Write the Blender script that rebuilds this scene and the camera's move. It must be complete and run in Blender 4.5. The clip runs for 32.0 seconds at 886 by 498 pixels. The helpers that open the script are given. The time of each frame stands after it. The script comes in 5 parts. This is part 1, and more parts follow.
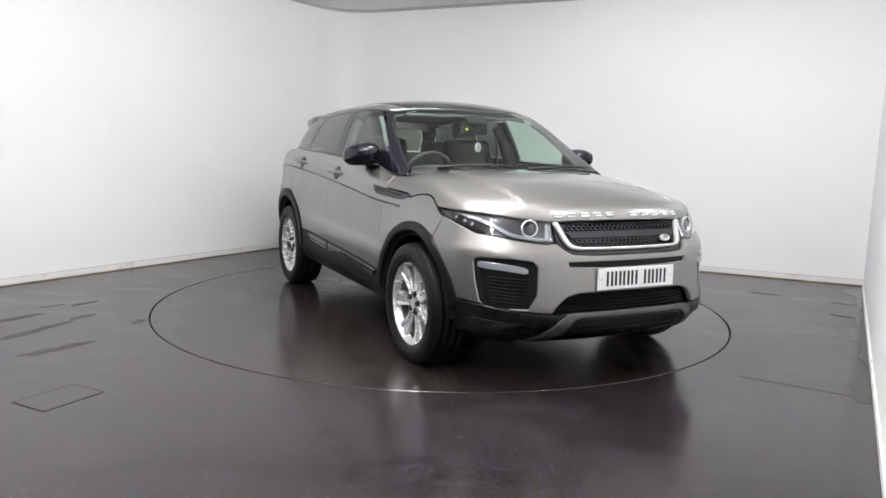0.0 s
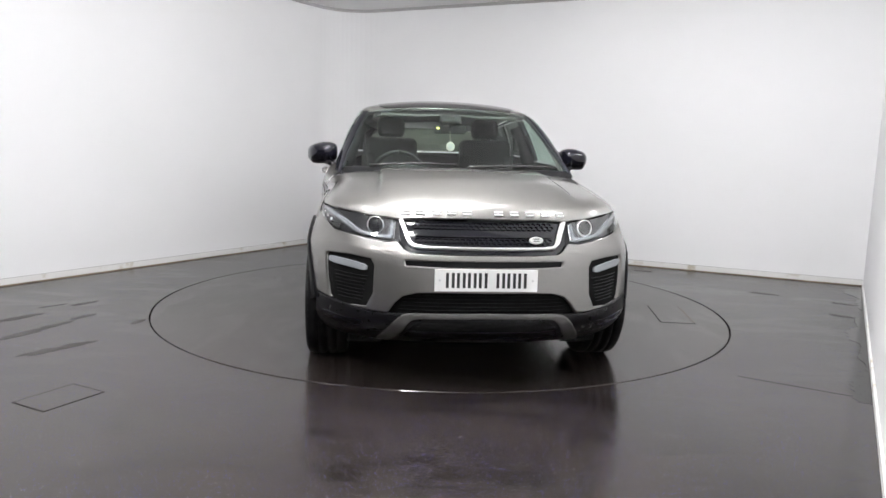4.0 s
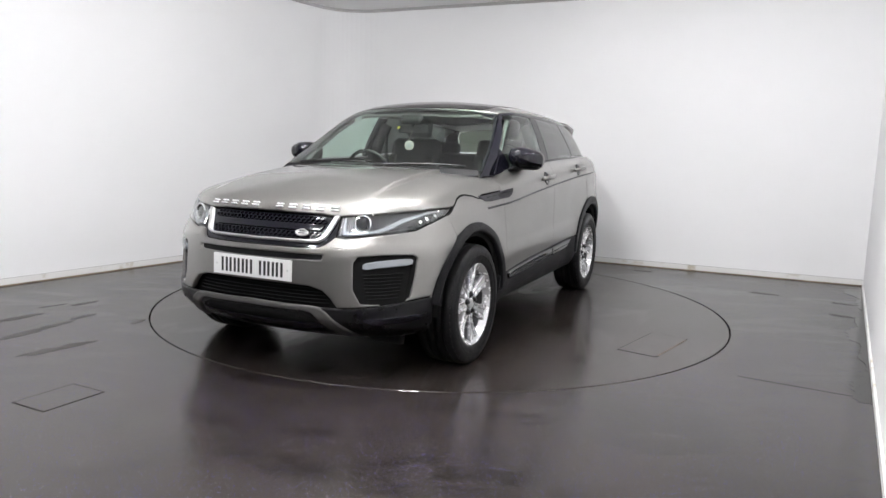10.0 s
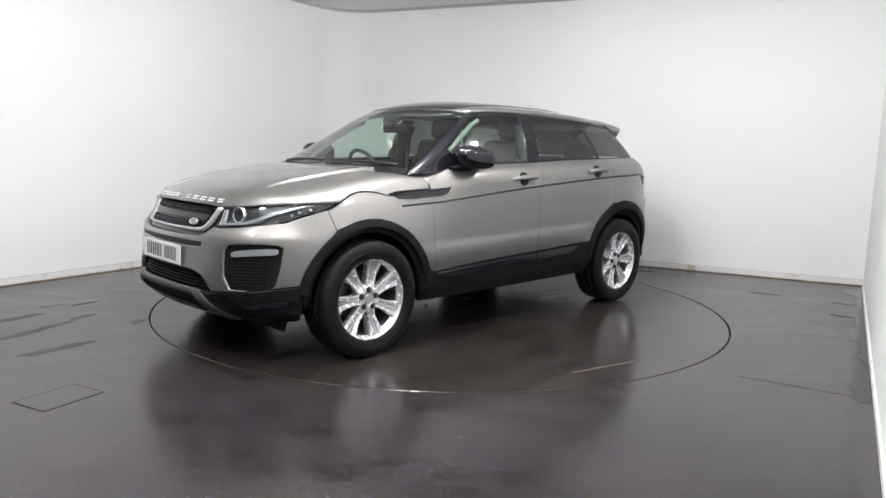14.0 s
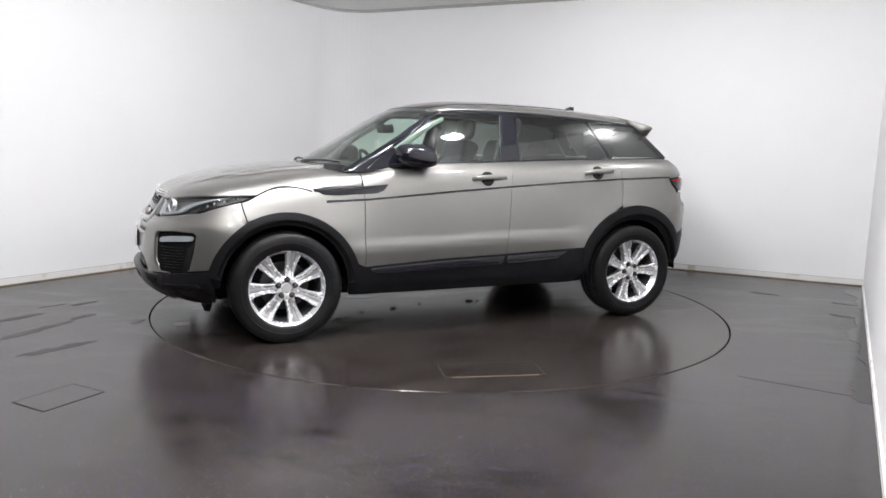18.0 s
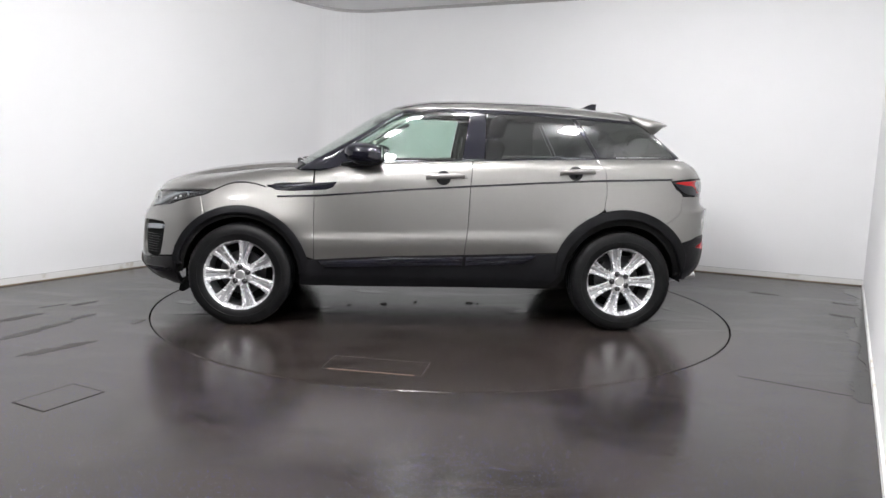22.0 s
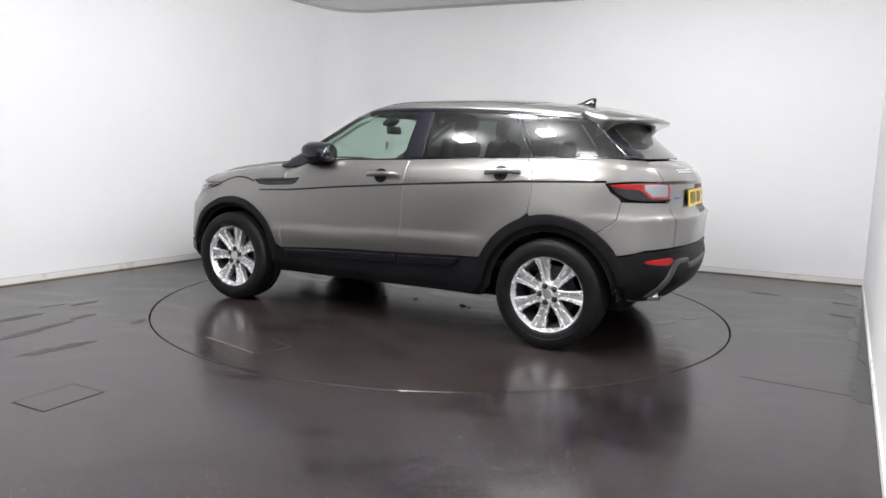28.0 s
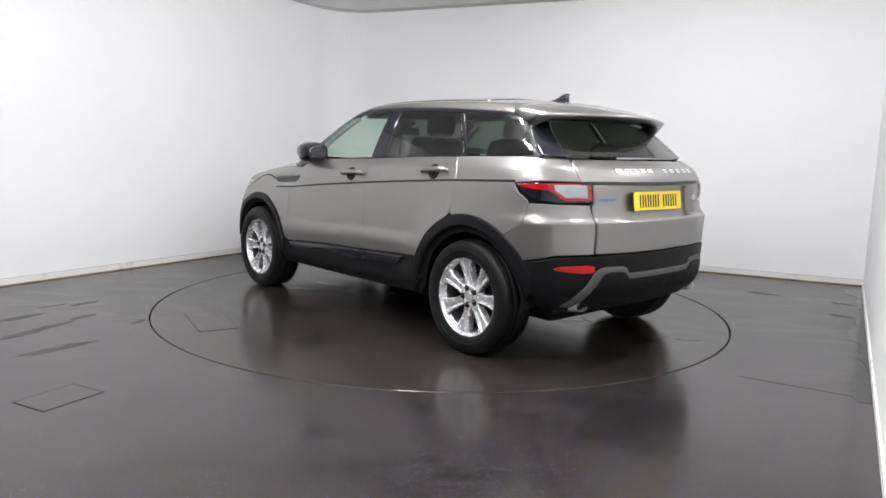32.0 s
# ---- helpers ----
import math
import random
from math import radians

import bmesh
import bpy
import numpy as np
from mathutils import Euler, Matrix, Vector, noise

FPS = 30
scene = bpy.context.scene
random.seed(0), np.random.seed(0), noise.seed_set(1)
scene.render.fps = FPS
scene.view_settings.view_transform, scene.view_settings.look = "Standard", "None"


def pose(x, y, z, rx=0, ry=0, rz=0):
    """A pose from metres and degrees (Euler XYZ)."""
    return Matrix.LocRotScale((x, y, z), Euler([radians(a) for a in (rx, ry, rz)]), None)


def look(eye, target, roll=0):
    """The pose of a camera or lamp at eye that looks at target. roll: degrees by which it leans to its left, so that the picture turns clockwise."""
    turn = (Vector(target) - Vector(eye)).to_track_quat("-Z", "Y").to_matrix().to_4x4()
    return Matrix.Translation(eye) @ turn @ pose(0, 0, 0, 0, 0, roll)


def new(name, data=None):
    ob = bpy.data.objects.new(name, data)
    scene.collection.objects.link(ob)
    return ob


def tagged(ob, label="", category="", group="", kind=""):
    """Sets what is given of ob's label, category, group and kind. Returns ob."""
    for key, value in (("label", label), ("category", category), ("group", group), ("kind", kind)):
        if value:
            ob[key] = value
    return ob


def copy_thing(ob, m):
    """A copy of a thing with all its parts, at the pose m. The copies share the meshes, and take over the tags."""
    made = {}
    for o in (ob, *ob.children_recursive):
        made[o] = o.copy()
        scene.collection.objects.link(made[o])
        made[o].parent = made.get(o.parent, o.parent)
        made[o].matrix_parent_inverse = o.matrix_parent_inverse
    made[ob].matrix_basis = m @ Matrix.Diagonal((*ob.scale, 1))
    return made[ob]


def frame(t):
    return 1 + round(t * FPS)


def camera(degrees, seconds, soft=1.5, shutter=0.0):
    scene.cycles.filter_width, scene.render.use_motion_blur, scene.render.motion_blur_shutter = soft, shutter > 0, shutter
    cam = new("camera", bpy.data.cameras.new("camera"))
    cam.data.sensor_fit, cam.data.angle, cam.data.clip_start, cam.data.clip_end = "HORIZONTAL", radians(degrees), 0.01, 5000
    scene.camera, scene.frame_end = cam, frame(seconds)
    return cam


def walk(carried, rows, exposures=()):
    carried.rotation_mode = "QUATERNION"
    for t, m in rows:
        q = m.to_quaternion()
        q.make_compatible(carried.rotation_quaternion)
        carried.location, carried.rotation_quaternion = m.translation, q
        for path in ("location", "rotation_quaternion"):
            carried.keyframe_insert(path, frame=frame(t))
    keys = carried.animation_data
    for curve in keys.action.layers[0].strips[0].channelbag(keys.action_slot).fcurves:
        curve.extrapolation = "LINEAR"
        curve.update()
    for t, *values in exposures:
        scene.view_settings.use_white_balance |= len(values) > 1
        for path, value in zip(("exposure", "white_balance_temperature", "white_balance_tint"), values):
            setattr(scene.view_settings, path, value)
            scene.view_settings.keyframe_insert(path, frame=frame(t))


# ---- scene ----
# ---------------------------------------------------------------- camera
LENS = 63.91
cam = camera(LENS, 32.0, soft=1.5)
EYE, AIM, ROLL = (0.0, -5.779, 1.244), (0.006, -0.827, 0.554), 1.632
walk(cam, [(0.0, look(EYE, AIM, ROLL)), (32.0, look(EYE, AIM, ROLL))])

# ---------------------------------------------------------------- world and exposure
world = bpy.data.worlds.new("world")
scene.world = world
world.use_nodes = True
world.node_tree.nodes["Background"].inputs[0].default_value = (0.9, 0.95, 1.0, 1)
world.node_tree.nodes["Background"].inputs[1].default_value = 0.02
scene.view_settings.exposure = 0.06

# plan of the room: the rounded corner lies between the long wall and the end wall
CEILING = 3.0
WALL_L = ((-2.937, 1.336), (0.526, 0.851))
WALL_B = ((2.924, 1.918), (0.911, -0.413))
CORNER = (-1.373, 3.867)
RIGHT = ((4.26, 1.288), (-0.491, -0.871))
TABLE_R = 2.23
CAR_X, CAR_Y = 0.101, -0.024


def turn(t):
    """Degrees by which table and car stand turned at t seconds."""
    return -62.678 - 5.293 * t + 0.0038 * t * t


# ---------------------------------------------------------------- materials
def mat(name, color=(0.5, 0.5, 0.5), rough=0.5, metal=0.0, coat=0.0, spec=0.5):
    m = bpy.data.materials.new(name)
    m.use_nodes = True
    b = m.node_tree.nodes["Principled BSDF"]
    b.inputs["Base Color"].default_value = (*color, 1)
    b.inputs["Roughness"].default_value = rough
    b.inputs["Metallic"].default_value = metal
    b.inputs["Coat Weight"].default_value = coat
    b.inputs["Coat Roughness"].default_value = 0.03
    b.inputs["Specular IOR Level"].default_value = spec
    return m


def nodes_of(m):
    return m.node_tree.nodes, m.node_tree.links, m.node_tree.nodes["Principled BSDF"]


def coords(m, scale=1.0):
    n, l, b = nodes_of(m)
    tc = n.new("ShaderNodeTexCoord")
    mp = n.new("ShaderNodeMapping")
    mp.inputs["Scale"].default_value = (scale, scale, scale)
    l.new(tc.outputs["Object"], mp.inputs["Vector"])
    return mp.outputs["Vector"]


def noise_of(m, scale, detail=4.0, rough=0.55, vec=None):
    n, l, b = nodes_of(m)
    t = n.new("ShaderNodeTexNoise")
    t.inputs["Scale"].default_value = scale
    t.inputs["Detail"].default_value = detail
    t.inputs["Roughness"].default_value = rough
    l.new(vec if vec is not None else coords(m), t.inputs["Vector"])
    return t.outputs["Fac"]


def ramp(m, fac, stops):
    n, l, b = nodes_of(m)
    r = n.new("ShaderNodeValToRGB")
    e = r.color_ramp.elements
    while len(e) < len(stops):
        e.new(0.5)
    for i, (p, c) in enumerate(stops):
        e[i].position = p
        e[i].color = (c, c, c, 1) if isinstance(c, (int, float)) else (*c, 1)
    l.new(fac, r.inputs["Fac"])
    return r.outputs["Color"]


def mixc(m, fac, a, bb, mode="MIX"):
    n, l, b = nodes_of(m)
    x = n.new("ShaderNodeMix")
    x.data_type, x.blend_type = "RGBA", mode
    for sock, v in ((x.inputs[0], fac), (x.inputs[6], a), (x.inputs[7], bb)):
        if isinstance(v, (int, float)):
            sock.default_value = v
        elif isinstance(v, tuple):
            sock.default_value = (*v, 1)
        else:
            l.new(v, sock)
    return x.outputs[2]


def bump(m, height, strength=0.2, dist=0.01):
    n, l, b = nodes_of(m)
    k = n.new("ShaderNodeBump")
    k.inputs["Strength"].default_value = strength
    k.inputs["Distance"].default_value = dist
    l.new(height, k.inputs["Height"])
    l.new(k.outputs["Normal"], b.inputs["Normal"])


def vary(m, color, amount=0.12, scale=6.0, rough=None, rscale=20.0):
    """Soft variation of colour and gloss at two scales."""
    n, l, b = nodes_of(m)
    f = noise_of(m, scale)
    lo = tuple(c * (1 - amount) for c in color)
    hi = tuple(min(1, c * (1 + amount)) for c in color)
    l.new(ramp(m, f, [(0.3, lo), (0.7, hi)]), b.inputs["Base Color"])
    if rough:
        l.new(ramp(m, noise_of(m, rscale), [(0.3, rough[0]), (0.7, rough[1])]), b.inputs["Roughness"])


def glow(name, color, strength):
    m = bpy.data.materials.new(name)
    m.use_nodes = True
    n, l, b = nodes_of(m)
    b.inputs["Base Color"].default_value = (0.8, 0.8, 0.8, 1)
    b.inputs["Emission Color"].default_value = (*color, 1)
    b.inputs["Emission Strength"].default_value = strength
    return m


def glass(name, color, rough=0.0, clear=0.5):
    """Thin glazing: tinted see-through with a real mirror reflection on top."""
    m = bpy.data.materials.new(name)
    m.use_nodes = True
    n, l = m.node_tree.nodes, m.node_tree.links
    out = n["Material Output"]
    n.remove(n["Principled BSDF"])
    tr = n.new("ShaderNodeBsdfTransparent")
    tr.inputs["Color"].default_value = (*color, 1)
    gl = n.new("ShaderNodeBsdfGlossy")
    gl.inputs["Roughness"].default_value = rough
    gl.inputs["Color"].default_value = (1, 1, 1, 1)
    # reflectance rises towards grazing view, alike on both faces of the pane
    lw = n.new("ShaderNodeLayerWeight")
    lw.inputs["Blend"].default_value = 0.5
    pw = n.new("ShaderNodeMath")
    pw.operation = "POWER"
    pw.inputs[1].default_value = 4.5
    l.new(lw.outputs["Facing"], pw.inputs[0])
    ma = n.new("ShaderNodeMath")
    ma.operation = "MULTIPLY_ADD"
    ma.inputs[1].default_value, ma.inputs[2].default_value = 0.85, 0.075
    l.new(pw.outputs[0], ma.inputs[0])
    mx = n.new("ShaderNodeMixShader")
    l.new(ma.outputs[0], mx.inputs[0])
    l.new(tr.outputs[0], mx.inputs[1])
    l.new(gl.outputs[0], mx.inputs[2])
    l.new(mx.outputs[0], out.inputs["Surface"])
    return m


M = {}


def make_materials():
    # car paint: grey bronze metallic under a clear coat
    m = M["paint"] = mat("metallic_paint", (0.30, 0.275, 0.245), 0.25, 0.9, 1.0)
    n, l, b = nodes_of(m)
    flake = noise_of(m, 900.0, 2.0)
    l.new(ramp(m, flake, [(0.35, (0.196, 0.190, 0.181)), (0.65, (0.266, 0.258, 0.246))]), b.inputs["Base Color"])
    l.new(ramp(m, noise_of(m, 5.0), [(0.3, 0.38), (0.7, 0.43)]), b.inputs["Roughness"])
    m = M["cladding"] = mat("textured_black_plastic", (0.0065, 0.0065, 0.0075), 0.4, spec=0.14)
    vary(m, (0.0065, 0.0065, 0.0075), 0.25, 8.0, (0.36, 0.46), 30.0)
    bump(m, noise_of(m, 700.0), 0.12, 0.002)
    M["gloss"] = mat("gloss_black", (0.006, 0.006, 0.010), 0.05, 0.0, 0.0, 0.45)
    m = M["satin_black"] = mat("satin_black_plastic", (0.005, 0.005, 0.006), 0.3, spec=0.3)
    vary(m, (0.005, 0.005, 0.006), 0.25, 8.0, (0.26, 0.34), 30.0)
    M["roof_glass"] = mat("dark_roof_glass", (0.016, 0.013, 0.015), 0.06, 0.0, 0.0, 0.5)
    M["void"] = mat("dark_cavity", (0.010, 0.010, 0.010), 0.9, spec=0.1)
    m = M["rubber"] = mat("tyre_rubber", (0.006, 0.006, 0.0065), 0.5, spec=0.2)
    vary(m, (0.006, 0.006, 0.0065), 0.3, 14.0, (0.38, 0.55), 40.0)
    m = M["alloy"] = mat("silver_alloy", (0.78, 0.78, 0.795), 0.26, 0.62, 0.4)
    l2 = noise_of(m, 30.0)
    nodes_of(m)[1].new(ramp(m, l2, [(0.3, 0.24), (0.7, 0.29)]), nodes_of(m)[2].inputs["Roughness"])
    # darker alloys carry the shade behind the spokes; the nuts share the darkest
    M["barrel"] = mat("shade_toned_alloy", (0.085, 0.085, 0.09), 0.45, 0.6)
    M["alloy_dark"] = mat("shaded_alloy", (0.06, 0.06, 0.063), 0.42, 0.7)
    # alloy toned down for the shade in the spoke grooves
    M["alloy_shade"] = mat("groove_shade_alloy", (0.40, 0.40, 0.41), 0.34, 0.6)
    M["lamp_inner"] = mat("dark_silver_lamp_body", (0.035, 0.035, 0.038), 0.3, 0.4)
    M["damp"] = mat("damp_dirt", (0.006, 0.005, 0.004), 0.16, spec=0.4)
    M["smear"] = mat("dull_floor_dirt", (0.018, 0.014, 0.012), 0.34, spec=0.22)
    M["clod"] = mat("dark_soil", (0.012, 0.010, 0.008), 0.8)
    M["bright"] = mat("bright_trim", (0.75, 0.75, 0.75), 0.35, 0.3)
    M["chrome"] = mat("chrome", (0.82, 0.82, 0.83), 0.08, 1.0)
    M["satin"] = mat("satin_silver", (0.62, 0.62, 0.61), 0.3, 0.85)
    m = M["skid"] = mat("grey_skid_plastic", (0.10, 0.097, 0.094), 0.42, 0.35)
    vary(m, (0.10, 0.097, 0.094), 0.15, 9.0, (0.36, 0.48))
    M["plate_w"] = mat("white_plate", (0.82, 0.82, 0.80), 0.35)
    M["plate_y"] = mat("yellow_plate", (0.85, 0.60, 0.015), 0.35)
    M["ink"] = mat("black_print", (0.012, 0.012, 0.012), 0.5)
    M["red"] = mat("red_lens", (0.38, 0.007, 0.010), 0.14, 0.0, 0.0, 0.28)
    M["red_dark"] = mat("dark_red_lens", (0.12, 0.008, 0.012), 0.15, 0.0, 0.6)
    M["red_mid"] = mat("deep_red_lens", (0.30, 0.010, 0.016), 0.13, 0.0, 0.6)
    M["clear"] = mat("clear_lens", (0.30, 0.32, 0.34), 0.2, 0.4, 0.4)
    M["lens"] = glass("lamp_cover_glass", (0.93, 0.95, 0.96))
    M["glass"] = glass("green_tinted_glass", (0.73, 0.89, 0.81))
    M["screen"] = glass("windscreen_glass", (0.78, 0.88, 0.82))
    M["privacy"] = glass("dark_privacy_glass", (0.13, 0.145, 0.135))
    M["rear_tint"] = glass("tinted_rear_glass", (0.19, 0.21, 0.17))
    m = M["trim"] = mat("dark_cabin_trim", (0.022, 0.021, 0.021), 0.7)
    vary(m, (0.022, 0.021, 0.021), 0.2, 20.0)
    m = M["seat"] = mat("black_leather", (0.018, 0.017, 0.017), 0.5)
    vary(m, (0.018, 0.017, 0.017), 0.2, 20.0)
    M["lining"] = mat("grey_headliner", (0.17, 0.17, 0.16), 0.9)
    M["pearl"] = mat("pearl_disc", (0.75, 0.70, 0.64), 0.4)
    M["sticker"] = mat("yellow_sticker", (0.75, 0.68, 0.10), 0.5)
    M["badge"] = mat("blue_badge", (0.10, 0.13, 0.40), 0.4, 0.3)
    M["mirror"] = mat("mirror_glass", (0.85, 0.87, 0.88), 0.01, 1.0)
    # room
    m = M["wall"] = mat("white_painted_wall", (0.9, 0.9, 0.9), 0.55)
    vary(m, (0.89, 0.89, 0.895), 0.012, 1.2)
    bump(m, noise_of(m, 40.0), 0.04, 0.004)
    m = M["ceiling"] = mat("white_ceiling", (0.90, 0.90, 0.90), 0.8)
    m = M["skirting"] = mat("white_gloss_skirting", (0.80, 0.795, 0.78), 0.4)
    n, l, b = nodes_of(m)
    l.new(ramp(m, noise_of(m, 6.0, 6.0), [(0.30, (0.55, 0.50, 0.42)), (0.42, (0.80, 0.795, 0.78))]), b.inputs["Base Color"])
    floor_material("speckled_vinyl_floor", "floor", 1.0)
    floor_material("turntable_vinyl", "table", 0.22)
    # dark tone of the added wall that is never in view
    M["dark_backing"] = mat("unseen_dark_wall", (0.15, 0.15, 0.155), 0.8)
    M["cornice"] = mat("grey_cornice", (0.45, 0.44, 0.44), 0.6)
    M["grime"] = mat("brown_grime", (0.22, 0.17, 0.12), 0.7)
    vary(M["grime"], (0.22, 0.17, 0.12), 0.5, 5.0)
    M["gap"] = mat("dark_joint", (0.012, 0.011, 0.010), 0.8)
    M["worn"] = mat("worn_brass_edge", (0.20, 0.15, 0.11), 0.5, 0.4)
    # three lamp strengths, fitted for evenly lit walls
    M["led"] = glow("led_panel", (0.99, 0.985, 1.0), 190.0)
    M["led_mid"] = glow("fill_led_panel", (0.99, 0.985, 1.0), 150.0)
    M["led_dim"] = glow("weaker_led_panel", (0.99, 0.985, 1.0), 80.0)
    M["tube"] = mat("lamp_housing", (0.75, 0.75, 0.75), 0.5)


def floor_material(name, key, flecks):
    m = M[key] = mat(name, (0.03, 0.026, 0.024), 0.3)
    n, l, b = nodes_of(m)
    vec = coords(m)
    base = ramp(m, noise_of(m, 1.6, 6.0, 0.6, vec), [(0.3, (0.0205, 0.0163, 0.0145)), (0.7, (0.0310, 0.0244, 0.0215))])
    # flecks: small chips of blue and pale grey vinyl
    vo = n.new("ShaderNodeTexVoronoi")
    vo.inputs["Scale"].default_value = 165.0
    l.new(vec, vo.inputs["Vector"])
    size = ramp(m, vo.outputs["Distance"], [(0.15, 1.0), (0.25, 0.0)])
    sep = n.new("ShaderNodeSeparateColor")
    l.new(vo.outputs["Color"], sep.inputs[0])
    pick = ramp(m, sep.outputs[0], [(0.70, 0.0), (0.71, 1.0)])
    mul = n.new("ShaderNodeMath")
    mul.operation = "MULTIPLY"
    l.new(size, mul.inputs[0])
    l.new(pick, mul.inputs[1])
    mul2 = n.new("ShaderNodeMath")
    mul2.operation = "MULTIPLY"
    mul2.inputs[1].default_value = flecks
    l.new(mul.outputs[0], mul2.inputs[0])
    hue = ramp(m, sep.outputs[1], [(0.55, (0.17, 0.19, 0.80)), (0.72, (0.24, 0.24, 0.50)), (0.86, (0.62, 0.62, 0.70))])
    # damp smears and trodden-in dirt: darker and glossier than the dry vinyl
    st = n.new("ShaderNodeTexNoise")
    st.inputs["Scale"].default_value = 1.9
    st.inputs["Detail"].default_value = 7.0
    st.inputs["Roughness"].default_value = 0.62
    st.inputs["Distortion"].default_value = 1.2
    run = n.new("ShaderNodeMapping")
    run.inputs["Rotation"].default_value = (0, 0, radians(20))
    run.inputs["Scale"].default_value = (0.55, 1.5, 1.0)
    l.new(vec, run.inputs["Vector"])
    l.new(run.outputs["Vector"], st.inputs["Vector"])
    wet = ramp(m, st.outputs["Fac"], [(0.53, 0.0), (0.60, 0.6), (0.76, 0.8)])
    dull = ramp(m, noise_of(m, 7.0, 8.0, 0.7, vec), [(0.62, 0.0), (0.74, 0.22)])
    c = mixc(m, mul2.outputs[0], base, hue)
    c = mixc(m, dull, c, (0.045, 0.040, 0.036))
    l.new(mixc(m, wet, c, mixc(m, 0.5, c, (0.002, 0.0015, 0.001))), b.inputs["Base Color"])
    smear = noise_of(m, 0.9, 8.0, 0.62, vec)
    dry = ramp(m, smear, [(0.30, 0.20), (0.55, 0.23), (0.75, 0.27)])
    l.new(mixc(m, wet, dry, (0.14, 0.14, 0.14)), b.inputs["Roughness"])
    b.inputs["Specular IOR Level"].default_value = 0.37
    bump(m, noise_of(m, 90.0, 2.0, 0.5, vec), 0.02, 0.001)


make_materials()


# ---------------------------------------------------------------- mesh helpers
def mesh_ob(name, verts, faces, material, parent=None, label="", normals=None, smooth=True):
    me = bpy.data.meshes.new(name)
    me.from_pydata([tuple(v) for v in verts], [], [tuple(f) for f in faces])
    for q in me.polygons:
        q.use_smooth = smooth
    if normals is not None:
        me.normals_split_custom_set_from_vertices([tuple(v) for v in normals])
    me.materials.append(M[material] if isinstance(material, str) else material)
    ob = new(name, me)
    if parent is not None:
        ob.parent = parent
    if label:
        ob["label"] = label
    return ob


def part(name, bm, material, parent=None, label="", smooth=True):
    me = bpy.data.meshes.new(name)
    bm.to_mesh(me)
    bm.free()
    for q in me.polygons:
        q.use_smooth = smooth
    me.materials.append(M[material])
    ob = new(name, me)
    if parent is not None:
        ob.parent = parent
    if label:
        ob["label"] = label
    return ob


def bm_box(bm, size, m=None, bevel=0.0, seg=2):
    r = bmesh.ops.create_cube(bm, size=1.0, matrix=(m or Matrix()) @ Matrix.Diagonal((*size, 1)))
    if bevel:
        es = list({e for v in r["verts"] for e in v.link_edges})
        bmesh.ops.bevel(bm, geom=es, offset=bevel, segments=seg, affect="EDGES", profile=0.5)
    return bm


def box(name, size, m, material, parent=None, label="", bevel=0.0):
    return part(name, bm_box(bmesh.new(), size, m, bevel), material, parent, label, smooth=False)


def loft(rings, closed=True, caps=True):
    """Vertices and faces of a skin over equal rings of points."""
    n = len(rings[0])
    v = [p for r in rings for p in r]
    f = []
    for i in range(len(rings) - 1):
        for j in range(n if closed else n - 1):
            a, b = i * n + j, i * n + (j + 1) % n
            f.append((a, b, b + n, a + n))
    if caps:
        f.append(tuple(range(n))[::-1])
        f.append(tuple(range((len(rings) - 1) * n, len(rings) * n)))
    return v, f


def tube(name, pts, r, material, parent=None, label="", n=10):
    """A round bar along points."""
    pts = [Vector(p) for p in pts]
    rings = []
    for i, p in enumerate(pts):
        d = (pts[min(i + 1, len(pts) - 1)] - pts[max(i - 1, 0)]).normalized()
        q = d.to_track_quat("Z", "Y")
        rr = r[i] if isinstance(r, (list, tuple)) else r
        rings.append([p + q @ Vector((rr * math.cos(a), rr * math.sin(a), 0)) for a in [2 * math.pi * k / n for k in range(n)]])
    v, f = loft(rings)
    return mesh_ob(name, v, f, material, parent, label)


def lathe(profile, n=64, m=None):
    """Rings of (radius, height) turned about Z."""
    m = m or Matrix()
    v = [m @ Vector((r * math.cos(a), r * math.sin(a), h)) for r, h in profile for a in [2 * math.pi * k / n for k in range(n)]]
    f = []
    for i in range(len(profile) - 1):
        for j in range(n):
            a, b = i * n + j, i * n + (j + 1) % n
            f.append((a, b, b + n, a + n))
    return v, f


# ---------------------------------------------------------------- the room
def wall_path():
    """Plan of the walls: long wall, rounded corner, end wall, near wall, and the walls behind the camera."""
    c, u, w = Vector(CORNER), Vector(WALL_L[1]), Vector(WALL_B[1])
    r = 0.55
    a, b = c - u * r, c + w * r
    arc = [a.lerp(c, s).lerp(c.lerp(b, s), s) for s in [k / 14 for k in range(15)]]
    return c - u * 11.5, arc, Vector(RIGHT[0])


